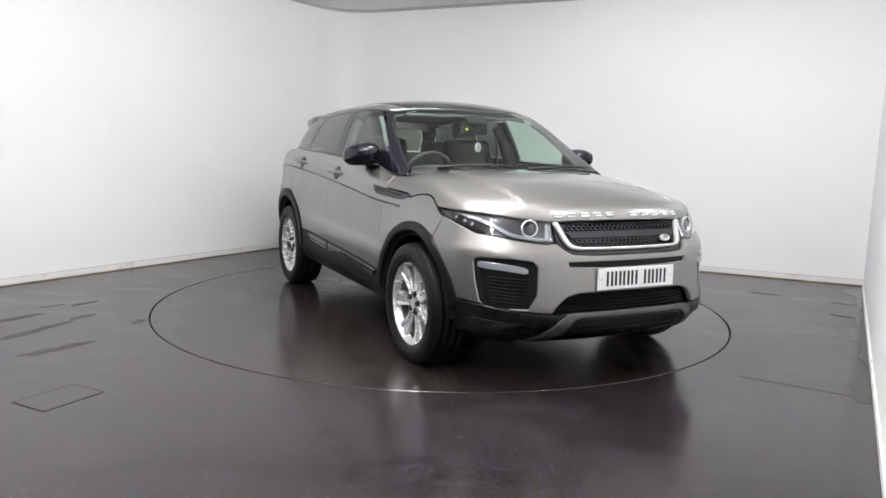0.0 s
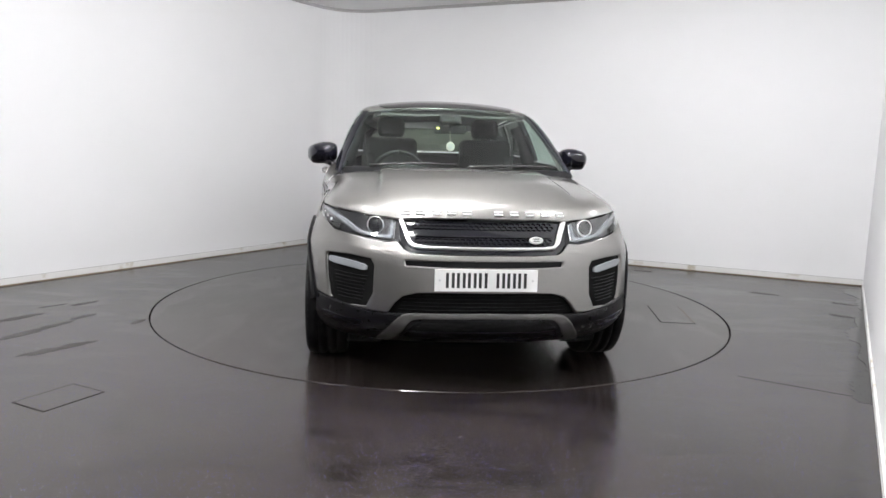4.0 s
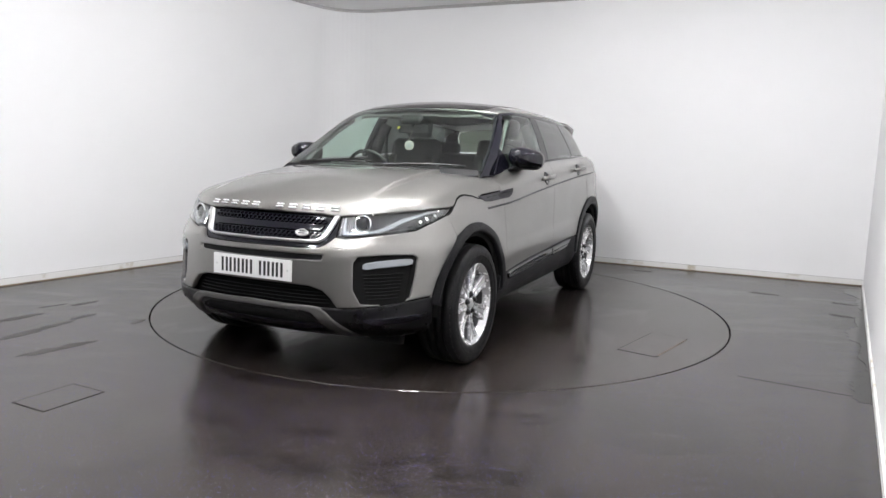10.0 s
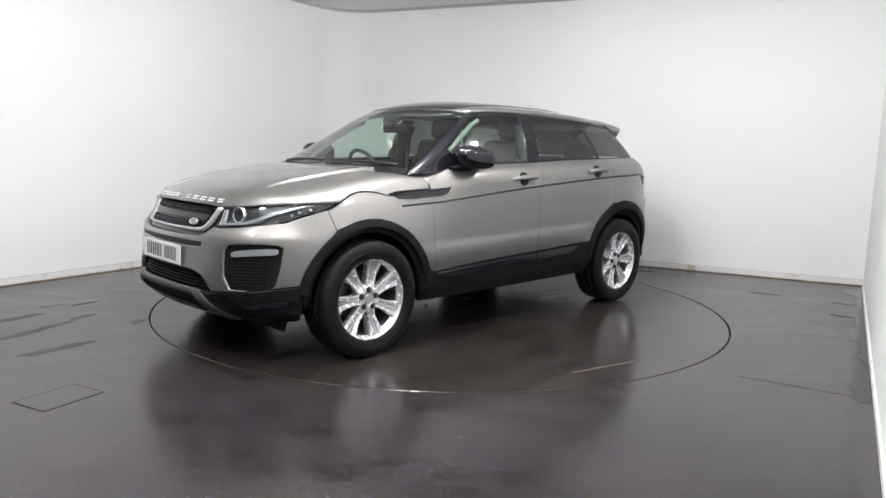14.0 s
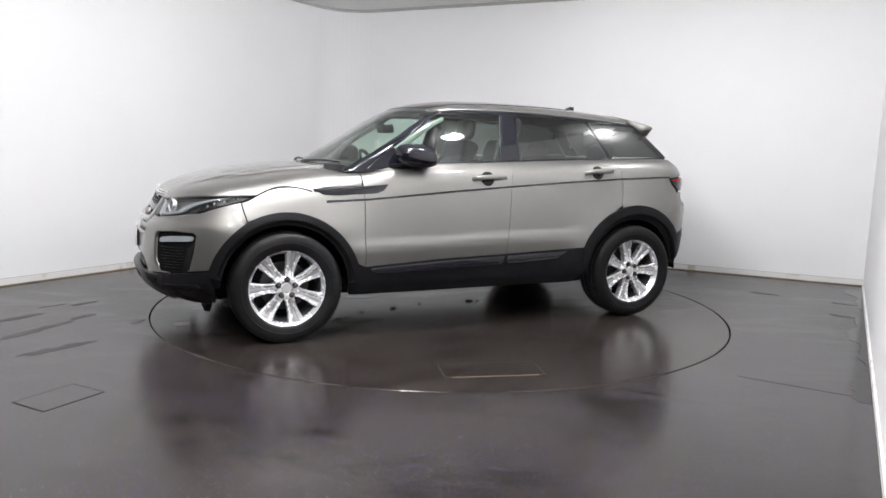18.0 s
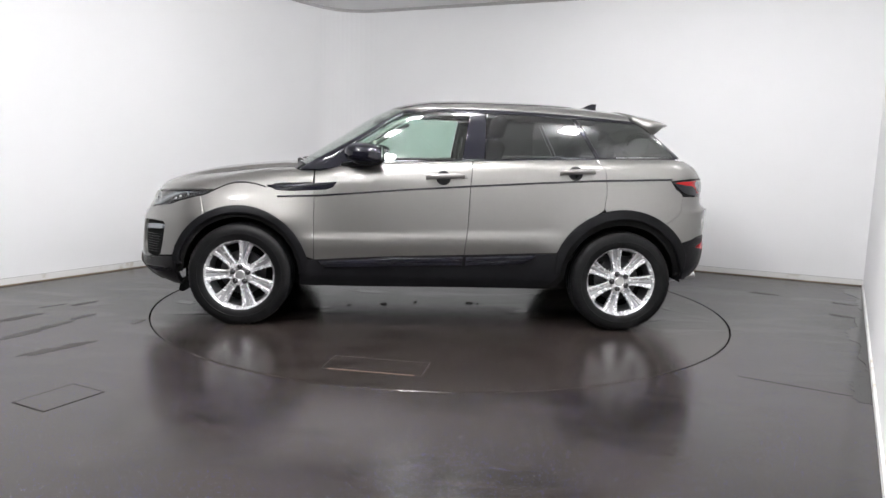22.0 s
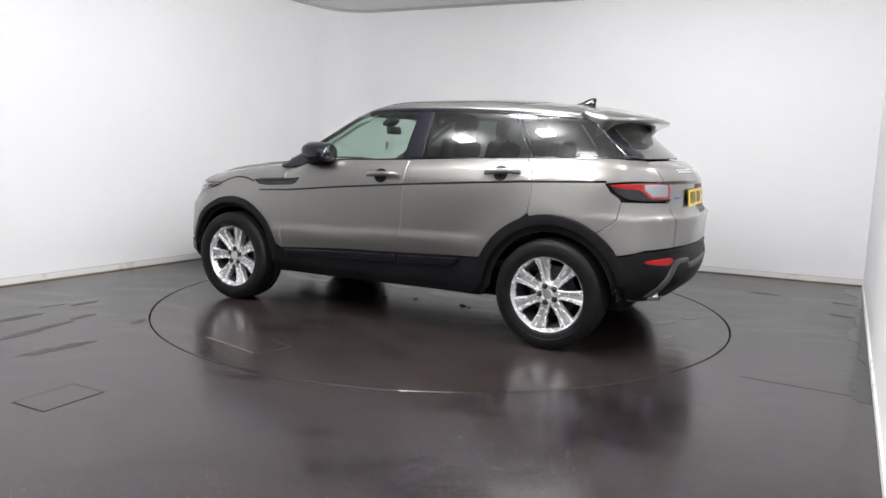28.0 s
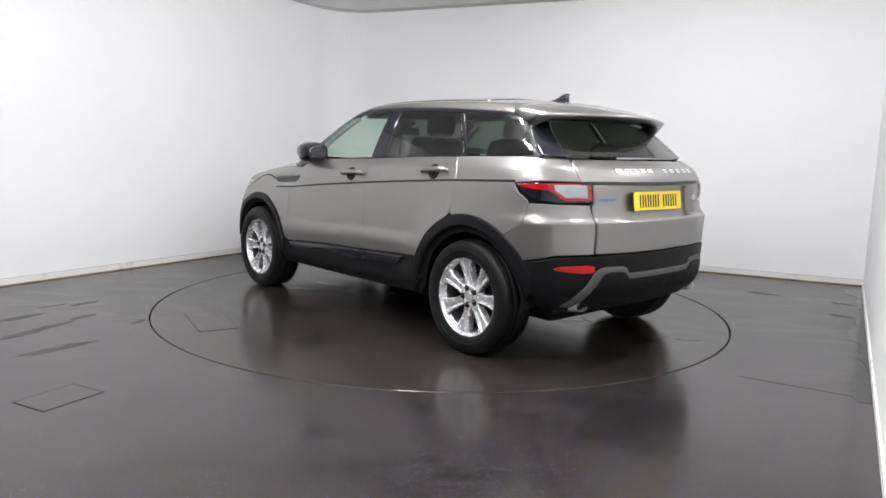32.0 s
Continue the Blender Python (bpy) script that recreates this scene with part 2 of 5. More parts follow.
def room():
    far, arc, corner = wall_path()
    near = Vector(RIGHT[0]) + Vector(RIGHT[1]) * 13.0
    H = CEILING

    def strip(name, pts, z0, z1, depth, material, label, lip=0.0):
        """A thick upright strip along plan points; its room face stands on the points."""
        n = len(pts)
        dirs = [(pts[min(i + 1, n - 1)] - pts[max(i - 1, 0)]).normalized() for i in range(n)]
        out = [Vector((-d.y, d.x)) for d in dirs]
        v, f = [], []
        for p, o in zip(pts, out):
            q = p + o * depth
            e = p - o * lip
            v += [(e.x, e.y, z0), (e.x, e.y, z1), (q.x, q.y, z1), (q.x, q.y, z0)]
        for i in range(n - 1):
            for k in range(4):
                a, b = 4 * i + k, 4 * i + (k + 1) % 4
                f.append((a, a + 4, b + 4, b))
        f += [(0, 1, 2, 3), tuple(4 * (n - 1) + k for k in (3, 2, 1, 0))]
        return tagged(mesh_ob(name, v, f, material, smooth=False), label, kind="structure")

    back = [far] + arc + [corner]
    strip("wall_north", back, 0.0, H, 0.15, "wall", "white painted wall with a rounded corner")
    strip("baseboard", back, 0.0, 0.062, -0.002, "skirting", "low white skirting along the wall", lip=0.014)
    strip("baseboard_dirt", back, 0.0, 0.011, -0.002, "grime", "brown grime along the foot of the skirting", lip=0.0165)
    # grey strip stands in for the shadow line over the skirting
    strip("baseboard_shadow_line", back, 0.062, 0.066, -0.002, "cornice", "thin grey strip painted as the shadow line on top of the skirting", lip=0.006)
    strip("cornice", back, H - 0.035, H - 0.002, -0.002, "cornice", "thin grey cornice under the ceiling", lip=0.02)
    u = Vector(RIGHT[1])
    strip("wall_east", [corner, near], 0.0, H, 0.15, "wall", "white painted side wall")
    # the strip of sheet flooring that is turned up against the side wall wavers a little
    pts = [corner + u * (k * 0.16) for k in range(1, 40)]
    strip("trim", pts, 0.0, 0.05, -0.002, "skirting", "scuffed white skirting along the side wall", lip=0.014)
    # unseen wall, added dark so that the car mirrors less brightness
    strip("unseen_wall_south", [near, far], 0.0, H, 0.15, "dark_backing", "dark unseen wall added behind the camera for darker reflections")
    # floor: one sheet with a round hole, in which the turntable lies
    ring = [Vector((math.cos(a), math.sin(a))) for a in [2 * math.pi * k / 128 for k in range(128)]]
    R0 = TABLE_R + 0.011
    R1 = 13.0
    v = [(p.x * R0, p.y * R0, 0) for p in ring] + [(p.x * R1, p.y * R1, 0) for p in ring] + [(p.x * R0, p.y * R0, -0.05) for p in ring]
    f = [(k, k + 128, (k + 1) % 128 + 128, (k + 1) % 128) for k in range(128)]
    f += [(k, (k + 1) % 128, (k + 1) % 128 + 256, k + 256) for k in range(128)]
    tagged(mesh_ob("floor", v, f, "floor", smooth=False), "dark brown vinyl floor with blue flecks", kind="structure")
    v, f = lathe([(0.0, -0.05), (TABLE_R + 0.4, -0.05)], 64)
    tagged(mesh_ob("pit", v, f, "gap", smooth=False), "dark pit under the turntable", kind="structure")
    bm = bmesh.new()
    bmesh.ops.create_grid(bm, x_segments=1, y_segments=1, size=14.0, matrix=Matrix.Translation((0, 0, H - 0.001)))
    ce = part("ceiling", bm, "ceiling", smooth=False)
    tagged(ce, "plain white ceiling", kind="structure")


room()


def hatch_frame(name, m, a, b, parent, key):
    """A flush lid: four dark joint strips round a plate."""
    g = 0.006
    lid = box(name, (a, b, 0.003), m @ pose(0, 0, 0.0005), key, parent)
    for x, y, w, d in ((0, b / 2 + g / 2, a + 2 * g, g), (0, -b / 2 - g / 2, a + 2 * g, g), (a / 2 + g / 2, 0, g, b), (-a / 2 - g / 2, 0, g, b)):
        box("joint", (w, d, 0.002), m @ pose(x, y, 0.0004), "gap", lid)
    return lid


def ragged_patch(rnd, x, y, r, long, way, z=0.0013):
    """A flat patch with an uneven outline, drawn out along its way."""
    n = 40
    c, q = math.cos(radians(way)), math.sin(radians(way))
    v, k = [(x, y, z)], 1.0
    for i in range(n):
        a = 2 * math.pi * i / n
        k = 0.55 * k + 0.45 * rnd.uniform(0.35, 1.5)
        px, py = r * k * long * math.cos(a), r * k * math.sin(a)
        v.append((x + px * c - py * q, y + px * q + py * c, z))
    return v, [(0, i + 1, (i + 1) % n + 1) for i in range(n)]


def turntable():
    e = tagged(new("turntable"), "round turntable floor with a thin dark joint around it", "turntable", kind="structure")
    v, f = lathe([(0.0, 0.0), (1.0, 0.0), (TABLE_R - 0.004, 0.0), (TABLE_R, -0.004), (TABLE_R, -0.045)], 128)
    mesh_ob("disc", v, f, "table", e, smooth=False)
    # access hatch in the table, with its joint and a worn metal edge
    m = pose(0.445, 1.79, 0.0, 0, 0, -12.5)
    hatch_frame("hatch", m, 0.575, 0.245, e, "table")
    box("hatch_edge", (0.50, 0.006, 0.002), m @ pose(0.0, 0.1265, 0.0016), "worn", e)
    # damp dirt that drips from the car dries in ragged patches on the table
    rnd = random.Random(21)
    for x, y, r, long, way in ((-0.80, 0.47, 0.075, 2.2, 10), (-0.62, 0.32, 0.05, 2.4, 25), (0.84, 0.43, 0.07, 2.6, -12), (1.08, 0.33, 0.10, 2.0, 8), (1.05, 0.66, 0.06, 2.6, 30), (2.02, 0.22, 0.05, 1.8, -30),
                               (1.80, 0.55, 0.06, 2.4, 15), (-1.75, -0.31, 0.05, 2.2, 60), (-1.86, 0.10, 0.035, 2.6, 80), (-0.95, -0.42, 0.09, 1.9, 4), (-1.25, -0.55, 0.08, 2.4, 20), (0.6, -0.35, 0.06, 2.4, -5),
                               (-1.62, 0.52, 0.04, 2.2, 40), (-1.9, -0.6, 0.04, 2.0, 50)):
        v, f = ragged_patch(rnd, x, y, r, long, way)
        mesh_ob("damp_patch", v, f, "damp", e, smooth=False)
    return e


TABLE = turntable()


def dirt_clod(x, y, size, way):
    """A crumb of dried mud with a knobbly outline."""
    rnd = random.Random(int(1000 * size) + way)
    bm = bmesh.new()
    bmesh.ops.create_icosphere(bm, subdivisions=2, radius=1.0)
    for p in bm.verts:
        p.co *= rnd.uniform(0.75, 1.15)
        p.co.x, p.co.y, p.co.z = p.co.x * size, p.co.y * size * 0.55, max(-0.002, p.co.z * size * 0.30)
    ob = tagged(part("dirt_clod", bm, "clod", smooth=False), "small dark crumb of dried mud on the turntable", "dirt", "crumbs of mud")
    return ob, pose(x, y, 0.002, 0, 0, way)


CLODS = [dirt_clod(*row) for row in ((0.465, 0.14, 0.034, 20), (0.212, 0.052, 0.024, 70), (-0.229, 0.054, 0.036, -15), (-0.30, 0.075, 0.016, 40), (0.74, 0.20, 0.018, 5))]
h = hatch_frame("floor_hatch", pose(-1.842, -2.46, 0.0, 0, 0, 63), 0.31, 0.225, None, "floor")
tagged(h, "flush floor hatch in the dark vinyl", kind="structure")
seam = box("floor_seam", (0.60, 0.004, 0.002), pose(1.98, -1.97, 0.0, 0, 0, -31.3), "gap")
tagged(seam, "thin welded joint in the vinyl floor", kind="structure")


mark = box("floor_mark", (0.195, 0.007, 0.002), pose(-2.914, -0.55, 0.0005, 0, 0, 51.7), "gap")
tagged(mark, "short dark cut in the vinyl floor", kind="structure")


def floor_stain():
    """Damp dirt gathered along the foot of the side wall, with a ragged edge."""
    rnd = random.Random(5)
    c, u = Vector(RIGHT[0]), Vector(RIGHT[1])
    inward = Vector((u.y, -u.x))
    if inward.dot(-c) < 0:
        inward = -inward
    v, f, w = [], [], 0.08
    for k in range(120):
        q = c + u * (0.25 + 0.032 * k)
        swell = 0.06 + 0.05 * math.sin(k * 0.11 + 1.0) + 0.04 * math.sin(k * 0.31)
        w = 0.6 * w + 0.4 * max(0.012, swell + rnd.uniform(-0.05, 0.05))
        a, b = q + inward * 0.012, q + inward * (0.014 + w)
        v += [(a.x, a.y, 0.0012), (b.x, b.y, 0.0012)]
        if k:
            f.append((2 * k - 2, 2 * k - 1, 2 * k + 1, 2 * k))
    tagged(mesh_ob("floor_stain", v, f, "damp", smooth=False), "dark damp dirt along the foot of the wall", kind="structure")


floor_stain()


def floor_smears():
    """Dull trodden dirt on the glossy vinyl."""
    rnd = random.Random(8)
    for x, y, r, long, way in ((-2.68, -1.35, 0.045, 5.0, 68), (-2.60, -1.12, 0.03, 5.0, 66), (-2.35, -1.72, 0.05, 2.4, 60), (-2.24, -1.57, 0.045, 2.6, 55), (-2.53, -0.84, 0.03, 3.4, 60), (-2.95, -0.95, 0.035, 5.0, 62),
                               (-2.75, -0.45, 0.03, 4.0, 58), (-2.10, -0.95, 0.022, 3.4, 75), (3.26, -0.14, 0.04, 2.6, -40), (3.0, 0.74, 0.04, 3.2, -28), (3.55, 0.35, 0.03, 3.0, -30), (2.2, 1.85, 0.03, 3.2, -24), (-2.55, -2.0, 0.03, 3.0, 50)):
        v, f = ragged_patch(rnd, x, y, r, long, way, 0.0011)
        tagged(mesh_ob("floor_smear", v, f, "smear", smooth=False), "dull dirt smear on the dark vinyl floor", kind="structure")


floor_smears()


def ceiling_light(label, m, w, h, key, group):
    """A surface-mounted opal box that shines downwards and sideways."""
    e = tagged(new("ceiling_light"), label, "ceiling light", group)
    e.matrix_basis = m
    box("mounting_plate", (w + 0.02, w + 0.02, 0.012), pose(0, 0, -0.007), "tube", e, bevel=0.003)
    # deep glowing sides added so that the upper walls catch light
    box("diffuser", (w, w, h), pose(0, 0, -0.0135 - h / 2), key, e, bevel=0.008)
    return e


def ceiling_lights():
    for key, label, group, spots_xy in (
            ("led", "square white opal led ceiling lamp, switched on", "bright ceiling lamps", ((-0.3, -1.4), (0.25, -1.2), (-0.5, -2.1))),
            # unseen fill lamps, added to even out walls and car
            ("led_mid", "square opal led ceiling lamp out of view, switched on, added as fill", "rear ceiling lamps", ((-0.5, -3.2), (-0.9, -4.1), (-2.3, -3.4), (-1.5, -5.0))),
            # of these weaker lamps the one at x 3.1 is added fill
            ("led_dim", "square opal led ceiling lamp, switched on, less bright", "weaker ceiling lamps", ((-1.6, -1.9), (1.5, -1.85), (3.1, -0.6)))):
        first = None
        for x, y in spots_xy:
            m = pose(x, y, CEILING - 0.001, 0, 0, -12)
            if first is None:
                first = ceiling_light(label, m, 0.20, 0.09, key, group)
            else:
                copy_thing(first, m)


ceiling_lights()


# ---------------------------------------------------------------- the car's form
# Car space: x forward, y to its left, z up, the origin on the ground midway between the axles.
def curve(*knots):
    """A smooth function through (position, value) knots, flat beyond its ends."""
    knots = sorted(knots)
    xs = np.array([k[0] for k in knots], float)
    ys = np.array([k[1] for k in knots], float)
    d = np.diff(ys) / np.diff(xs)
    s = np.zeros(len(xs))
    for i in range(1, len(xs) - 1):
        if d[i - 1] * d[i] > 0:
            a, b = xs[i] - xs[i - 1], xs[i + 1] - xs[i]
            s[i] = (a + b) * 3 / ((2 * b + a) / d[i - 1] + (b + 2 * a) / d[i])
    s[0], s[-1] = d[0], d[-1]

    def f(x):
        x = np.clip(np.asarray(x, float), xs[0], xs[-1])
        i = np.clip(np.searchsorted(xs, x) - 1, 0, len(xs) - 2)
        h = xs[i + 1] - xs[i]
        t = (x - xs[i]) / h
        return ((2 * t ** 3 - 3 * t ** 2 + 1) * ys[i] + (t ** 3 - 2 * t ** 2 + t) * h * s[i]
                + (3 * t ** 2 - 2 * t ** 3) * ys[i + 1] + (t ** 3 - t ** 2) * h * s[i + 1])
    grid = np.linspace(xs[0], xs[-1], 3001)
    table = f(grid)
    return lambda x: np.interp(x, grid, table)


def ss(a, b, x):
    t = np.clip((np.asarray(x, float) - a) / (b - a), 0, 1)
    return t * t * (3 - 2 * t)


def smax(a, b, k):
    return 0.5 * (a + b + np.sqrt((a - b) ** 2 + k * k))


WHEEL_F, WHEEL_R = (1.335, 0.352), (-1.328, 0.355)
side_plan = curve((-2.2, 0.80), (-2.0, 0.865), (-1.7, 0.912), (-1.3, 0.928), (-0.8, 0.920), (0.0, 0.918), (0.8, 0.920), (1.33, 0.929), (1.8, 0.910), (2.1, 0.875))
lean_mid = curve((0.15, 0.10), (0.28, 0.045), (0.36, 0.012), (0.46, 0.004), (0.75, 0.0), (0.9, 0.002), (1.0, 0.006), (1.1, 0.016), (1.2, 0.030), (1.3, 0.05))
waist_line = curve((0.83, 1.100), (0.6, 1.132), (0.29, 1.157), (0.0, 1.165), (-0.26, 1.175), (-0.70, 1.196), (-1.13, 1.210), (-1.6, 1.222))
shoulder = curve((-0.13, 0.0), (-0.07, 0.008), (-0.035, 0.022), (0.0, 0.052), (0.03, 0.10), (0.06, 0.17))
lean_front = curve((0.15, 0.10), (0.28, 0.045), (0.36, 0.012), (0.46, 0.0), (0.70, 0.0), (0.85, 0.036), (0.93, 0.062), (0.99, 0.090), (1.09, 0.165), (1.2, 0.27))
bonnet_line = curve((-2.2, 1.20), (-1.7, 1.235), (-1.1, 1.222), (-0.37, 1.186), (0.29, 1.167), (0.6, 1.140), (0.9, 1.128), (1.05, 1.130), (1.25, 1.120), (1.44, 1.101),
                    (1.66, 1.075), (1.89, 1.038), (2.05, 1.001), (2.12, 0.972), (2.2, 0.93))
front_rise = curve((0.12, -0.36), (0.21, -0.26), (0.252, -0.14), (0.322, -0.03), (0.385, 0.012), (0.45, 0.012), (0.66, 0.0), (0.727, -0.014), (0.783, -0.05), (0.83, -0.076),
                   (0.89, -0.098), (0.94, -0.125), (1.0, -0.18), (1.08, -0.27))
rear_rise = curve((0.2, 0.22), (0.28, 0.13), (0.341, 0.07), (0.386, 0.035), (0.45, -0.012), (0.52, -0.032), (0.69, -0.045), (0.80, -0.050), (0.858, -0.054), (0.89, -0.020), (0.945, -0.006),
                  (1.071, 0.003), (1.154, 0.046), (1.222, 0.142), (1.3, 0.27))


def side_y(x, z):
    m = ss(0.55, 1.35, x)
    w = side_plan(x) - lean_front(z) * m - lean_mid(z) * (1 - m)
    w = w - shoulder(z - waist_line(x)) * ss(0.95, 0.7, x)
    # crease low on the doors: a narrow shelf that faces up, fading out below
    zz = z + 0.032 * (x - 0.2)
    w = w + 0.011 * ss(0.682, 0.622, zz) * ss(0.49, 0.60, zz) * ss(-0.95, -0.72, x) * ss(1.0, 0.82, x)
    for cx, cz, amp in ((WHEEL_F[0], WHEEL_F[1], 0.012), (WHEEL_R[0], WHEEL_R[1], 0.021)):
        r = np.sqrt((x - cx) ** 2 + (z - cz) ** 2)
        w = w + amp * np.exp(-((r - 0.47) / 0.15) ** 2)
    return w


def body(x, y, z):
    """Below zero inside the lower body."""
    y = np.abs(y)
    ridge = 0.50 + 0.02 * (x - 1.0)
    top = bonnet_line(x) + 0.06 * ss(0.8, 0.5, x) - (0.018 + 0.034 * ss(1.0, 1.7, x)) * (y / 0.8) ** 2.2 * ss(0.5, 0.95, x) + 0.020 * ss(ridge + 0.030, ridge, y) * ss(2.0, 1.55, x) * ss(0.6, 0.9, x) - 0.016 * ss(0.6, 0.9, x)
    f = smax(y - side_y(x, z), z - top, 0.07)
    front = x - (2.200 - 0.190 * y ** 2 - 0.43 * y ** 4 + front_rise(z))
    rear = -(2.055 - 0.15 * y ** 2 - 0.38 * y ** 6) + rear_rise(z) - x
    return smax(f, smax(front, rear, 0.01), 0.075)


glass_plan = curve((-2.0, 0.68), (-1.7, 0.755), (-1.1, 0.800), (-0.3, 0.817), (0.3, 0.812), (0.9, 0.775))
tumble = curve((1.05, -0.045), (1.19, 0.0), (1.3, 0.038), (1.4, 0.078), (1.5, 0.124), (1.56, 0.158), (1.65, 0.22))
screen_bow = curve((1.1, 0.22), (1.3, 0.34), (1.52, 0.48))
roof_line = curve((0.6, 1.50), (0.33, 1.565), (0.11, 1.607), (-0.01, 1.620), (-0.34, 1.627), (-0.75, 1.622), (-1.04, 1.608), (-1.37, 1.583), (-1.5, 1.565), (-1.71, 1.527), (-1.9, 1.48))
screen_line = curve((1.0, 1.20), (1.122, 1.046), (1.207, 0.917), (1.315, 0.745), (1.457, 0.531), (1.546, 0.375), (1.65, 0.17))
hatch_line = curve((1.1, -2.015), (1.222, -1.885), (1.334, -1.75), (1.411, -1.655), (1.6, -1.415))


def cabin(x, y, z):
    """Below zero inside the upper body with its glazing."""
    y = np.abs(y)
    f = smax(y - glass_plan(x) + tumble(z), z - roof_line(x) + 0.045 * (y / 0.6) ** 2, 0.05)
    front = (x - screen_line(z) + screen_bow(z) * y ** 2) * 0.55
    rear = (hatch_line(z) + 0.20 * y ** 2 - x) * 0.65
    return smax(f, smax(front, rear, 0.01), 0.03)


def gradient(fn, p):
    e = 1e-4
    g = np.empty_like(p)
    for k in range(3):
        d = np.zeros(3)
        d[k] = e
        a, b = p + d, p - d
        g[:, k] = fn(a[:, 0], a[:, 1], a[:, 2]) - fn(b[:, 0], b[:, 1], b[:, 2])
    return g / (np.linalg.norm(g, axis=1, keepdims=True) + 1e-12)


def shoot(fn, start, way, reach):
    """First points of the form along rays from outside."""
    n = len(start)
    t0, t1, found = np.zeros(n), np.full(n, reach), np.zeros(n, bool)
    steps = 54
    for i in range(1, steps + 1):
        t = reach * i / steps
        p = start + way * t
        hit = (fn(p[:, 0], p[:, 1], p[:, 2]) <= 0) & ~found
        t0[hit], t1[hit] = reach * (i - 1) / steps, t
        found |= hit
    for _ in range(16):
        mid = (t0 + t1) / 2
        p = start + way * mid[:, None]
        ins = fn(p[:, 0], p[:, 1], p[:, 2]) <= 0
        t1 = np.where(ins, mid, t1)
        t0 = np.where(ins, t0, mid)
    return start + way * t1[:, None]


class Side:
    """Seen square from the side, s = 1 for the car's left."""
    def __init__(self, s=1):
        self.s = s

    def flat(self, p):
        return np.array([p[:, 0], p[:, 2]]).T

    def rays(self, uv):
        n = len(uv)
        start = np.stack([uv[:, 0], np.full(n, 1.3 * self.s), uv[:, 1]], 1)
        return start, np.tile([0.0, -1.0 * self.s, 0.0], (n, 1)), 1.29


class Star:
    """Seen from a point within, spread flat about an axis."""
    def __init__(self, eye, axis, reach=2.2):
        self.eye, self.a = np.array(eye, float), np.array(axis, float)
        self.a /= np.linalg.norm(self.a)
        self.b = np.cross([0.0, 1.0, 0.0], self.a)
        self.b /= np.linalg.norm(self.b)
        self.c = np.cross(self.a, self.b)
        self.reach = reach

    def flat(self, p):
        d = p - self.eye
        d = d / np.linalg.norm(d, axis=1, keepdims=True)
        k = 2 / (1 + d @ self.a)
        return np.stack([d @ self.b * k, d @ self.c * k], 1)

    def rays(self, uv):
        q = (uv ** 2).sum(1)
        d = (((4 - q)[:, None] * self.a + 4 * (uv[:, :1] * self.b + uv[:, 1:] * self.c)) / (4 + q)[:, None])
        return self.eye + d * self.reach, -d, self.reach - 0.02


NOSE = Star((1.0, 0, 0.60), (1, 0, 0))
TAIL = Star((-1.0, 0, 0.75), (-1, 0, 0))
HOOD = Star((1.15, 0, 0.35), (0.5, 0, 0.86))
TOP = Star((-0.6, 0, 0.75), (0, 0, 1))
SCREEN = Star((0.0, 0, 0.9), (0.8, 0, 0.6))
HATCH = Star((-1.0, 0, 1.0), (-0.8, 0, 0.6))


def on(fn, code):
    """A point of the form from ('s', x, z), ('f', y, z), ('r', y, z) or ('t', x, y); s may carry a sign of the side."""
    return spots(fn, [code])[0]


def spots(fn, codes):
    st, wy = [], []
    for code in codes:
        k, a, b = code[:3]
        sg = code[3] if len(code) > 3 else 1
        p, w = {"s": ((a, 1.3 * sg, b), (0, -1.0 * sg, 0)), "f": ((2.6, a, b), (-1, 0, 0)),
                "r": ((-2.6, a, b), (1, 0, 0)), "t": ((a, b, 2.0), (0, 0, -1))}[k]
        st.append(p)
        wy.append(w)
    return shoot(fn, np.array(st, float), np.array(wy, float), 2.55)


def inside(poly, p):
    x, y = p[:, 0], p[:, 1]
    r = np.zeros(len(p), bool)
    for (x0, y0), (x1, y1) in zip(poly, np.roll(poly, -1, 0)):
        if y0 != y1:
            c = (y0 > y) != (y1 > y)
            r ^= c & (x < (x1 - x0) * (y - y0) / (y1 - y0) + x0)
    return r


def rounded(poly, times):
    poly = np.asarray(poly, float)
    for _ in range(times):
        nx = np.roll(poly, -1, 0)
        poly = np.stack([0.78 * poly + 0.22 * nx, 0.22 * poly + 0.78 * nx], 1).reshape(-1, 2)
    return poly


def resample(poly, step):
    out = []
    for a, b in zip(poly, np.roll(poly, -1, 0)):
        n = max(1, int(np.ceil(np.linalg.norm(b - a) / step)))
        out += [a + (b - a) * k / n for k in range(n)]
    return np.array(out)


def area(poly):
    x, y = poly[:, 0], poly[:, 1]
    return 0.5 * np.sum(x * np.roll(y, -1) - y * np.roll(x, -1))


def shrink(poly, d):
    """The outline moved inwards by d."""
    if area(poly) < 0:
        poly = poly[::-1]
    e = np.roll(poly, -1, 0) - poly
    e /= np.linalg.norm(e, axis=1, keepdims=True) + 1e-12
    nrm = np.stack([-e[:, 1], e[:, 0]], 1)
    b = nrm + np.roll(nrm, 1, 0)
    b /= np.maximum(0.35, (b * b).sum(1, keepdims=True) / 2)
    return poly + b * d


from mathutils.geometry import delaunay_2d_cdt


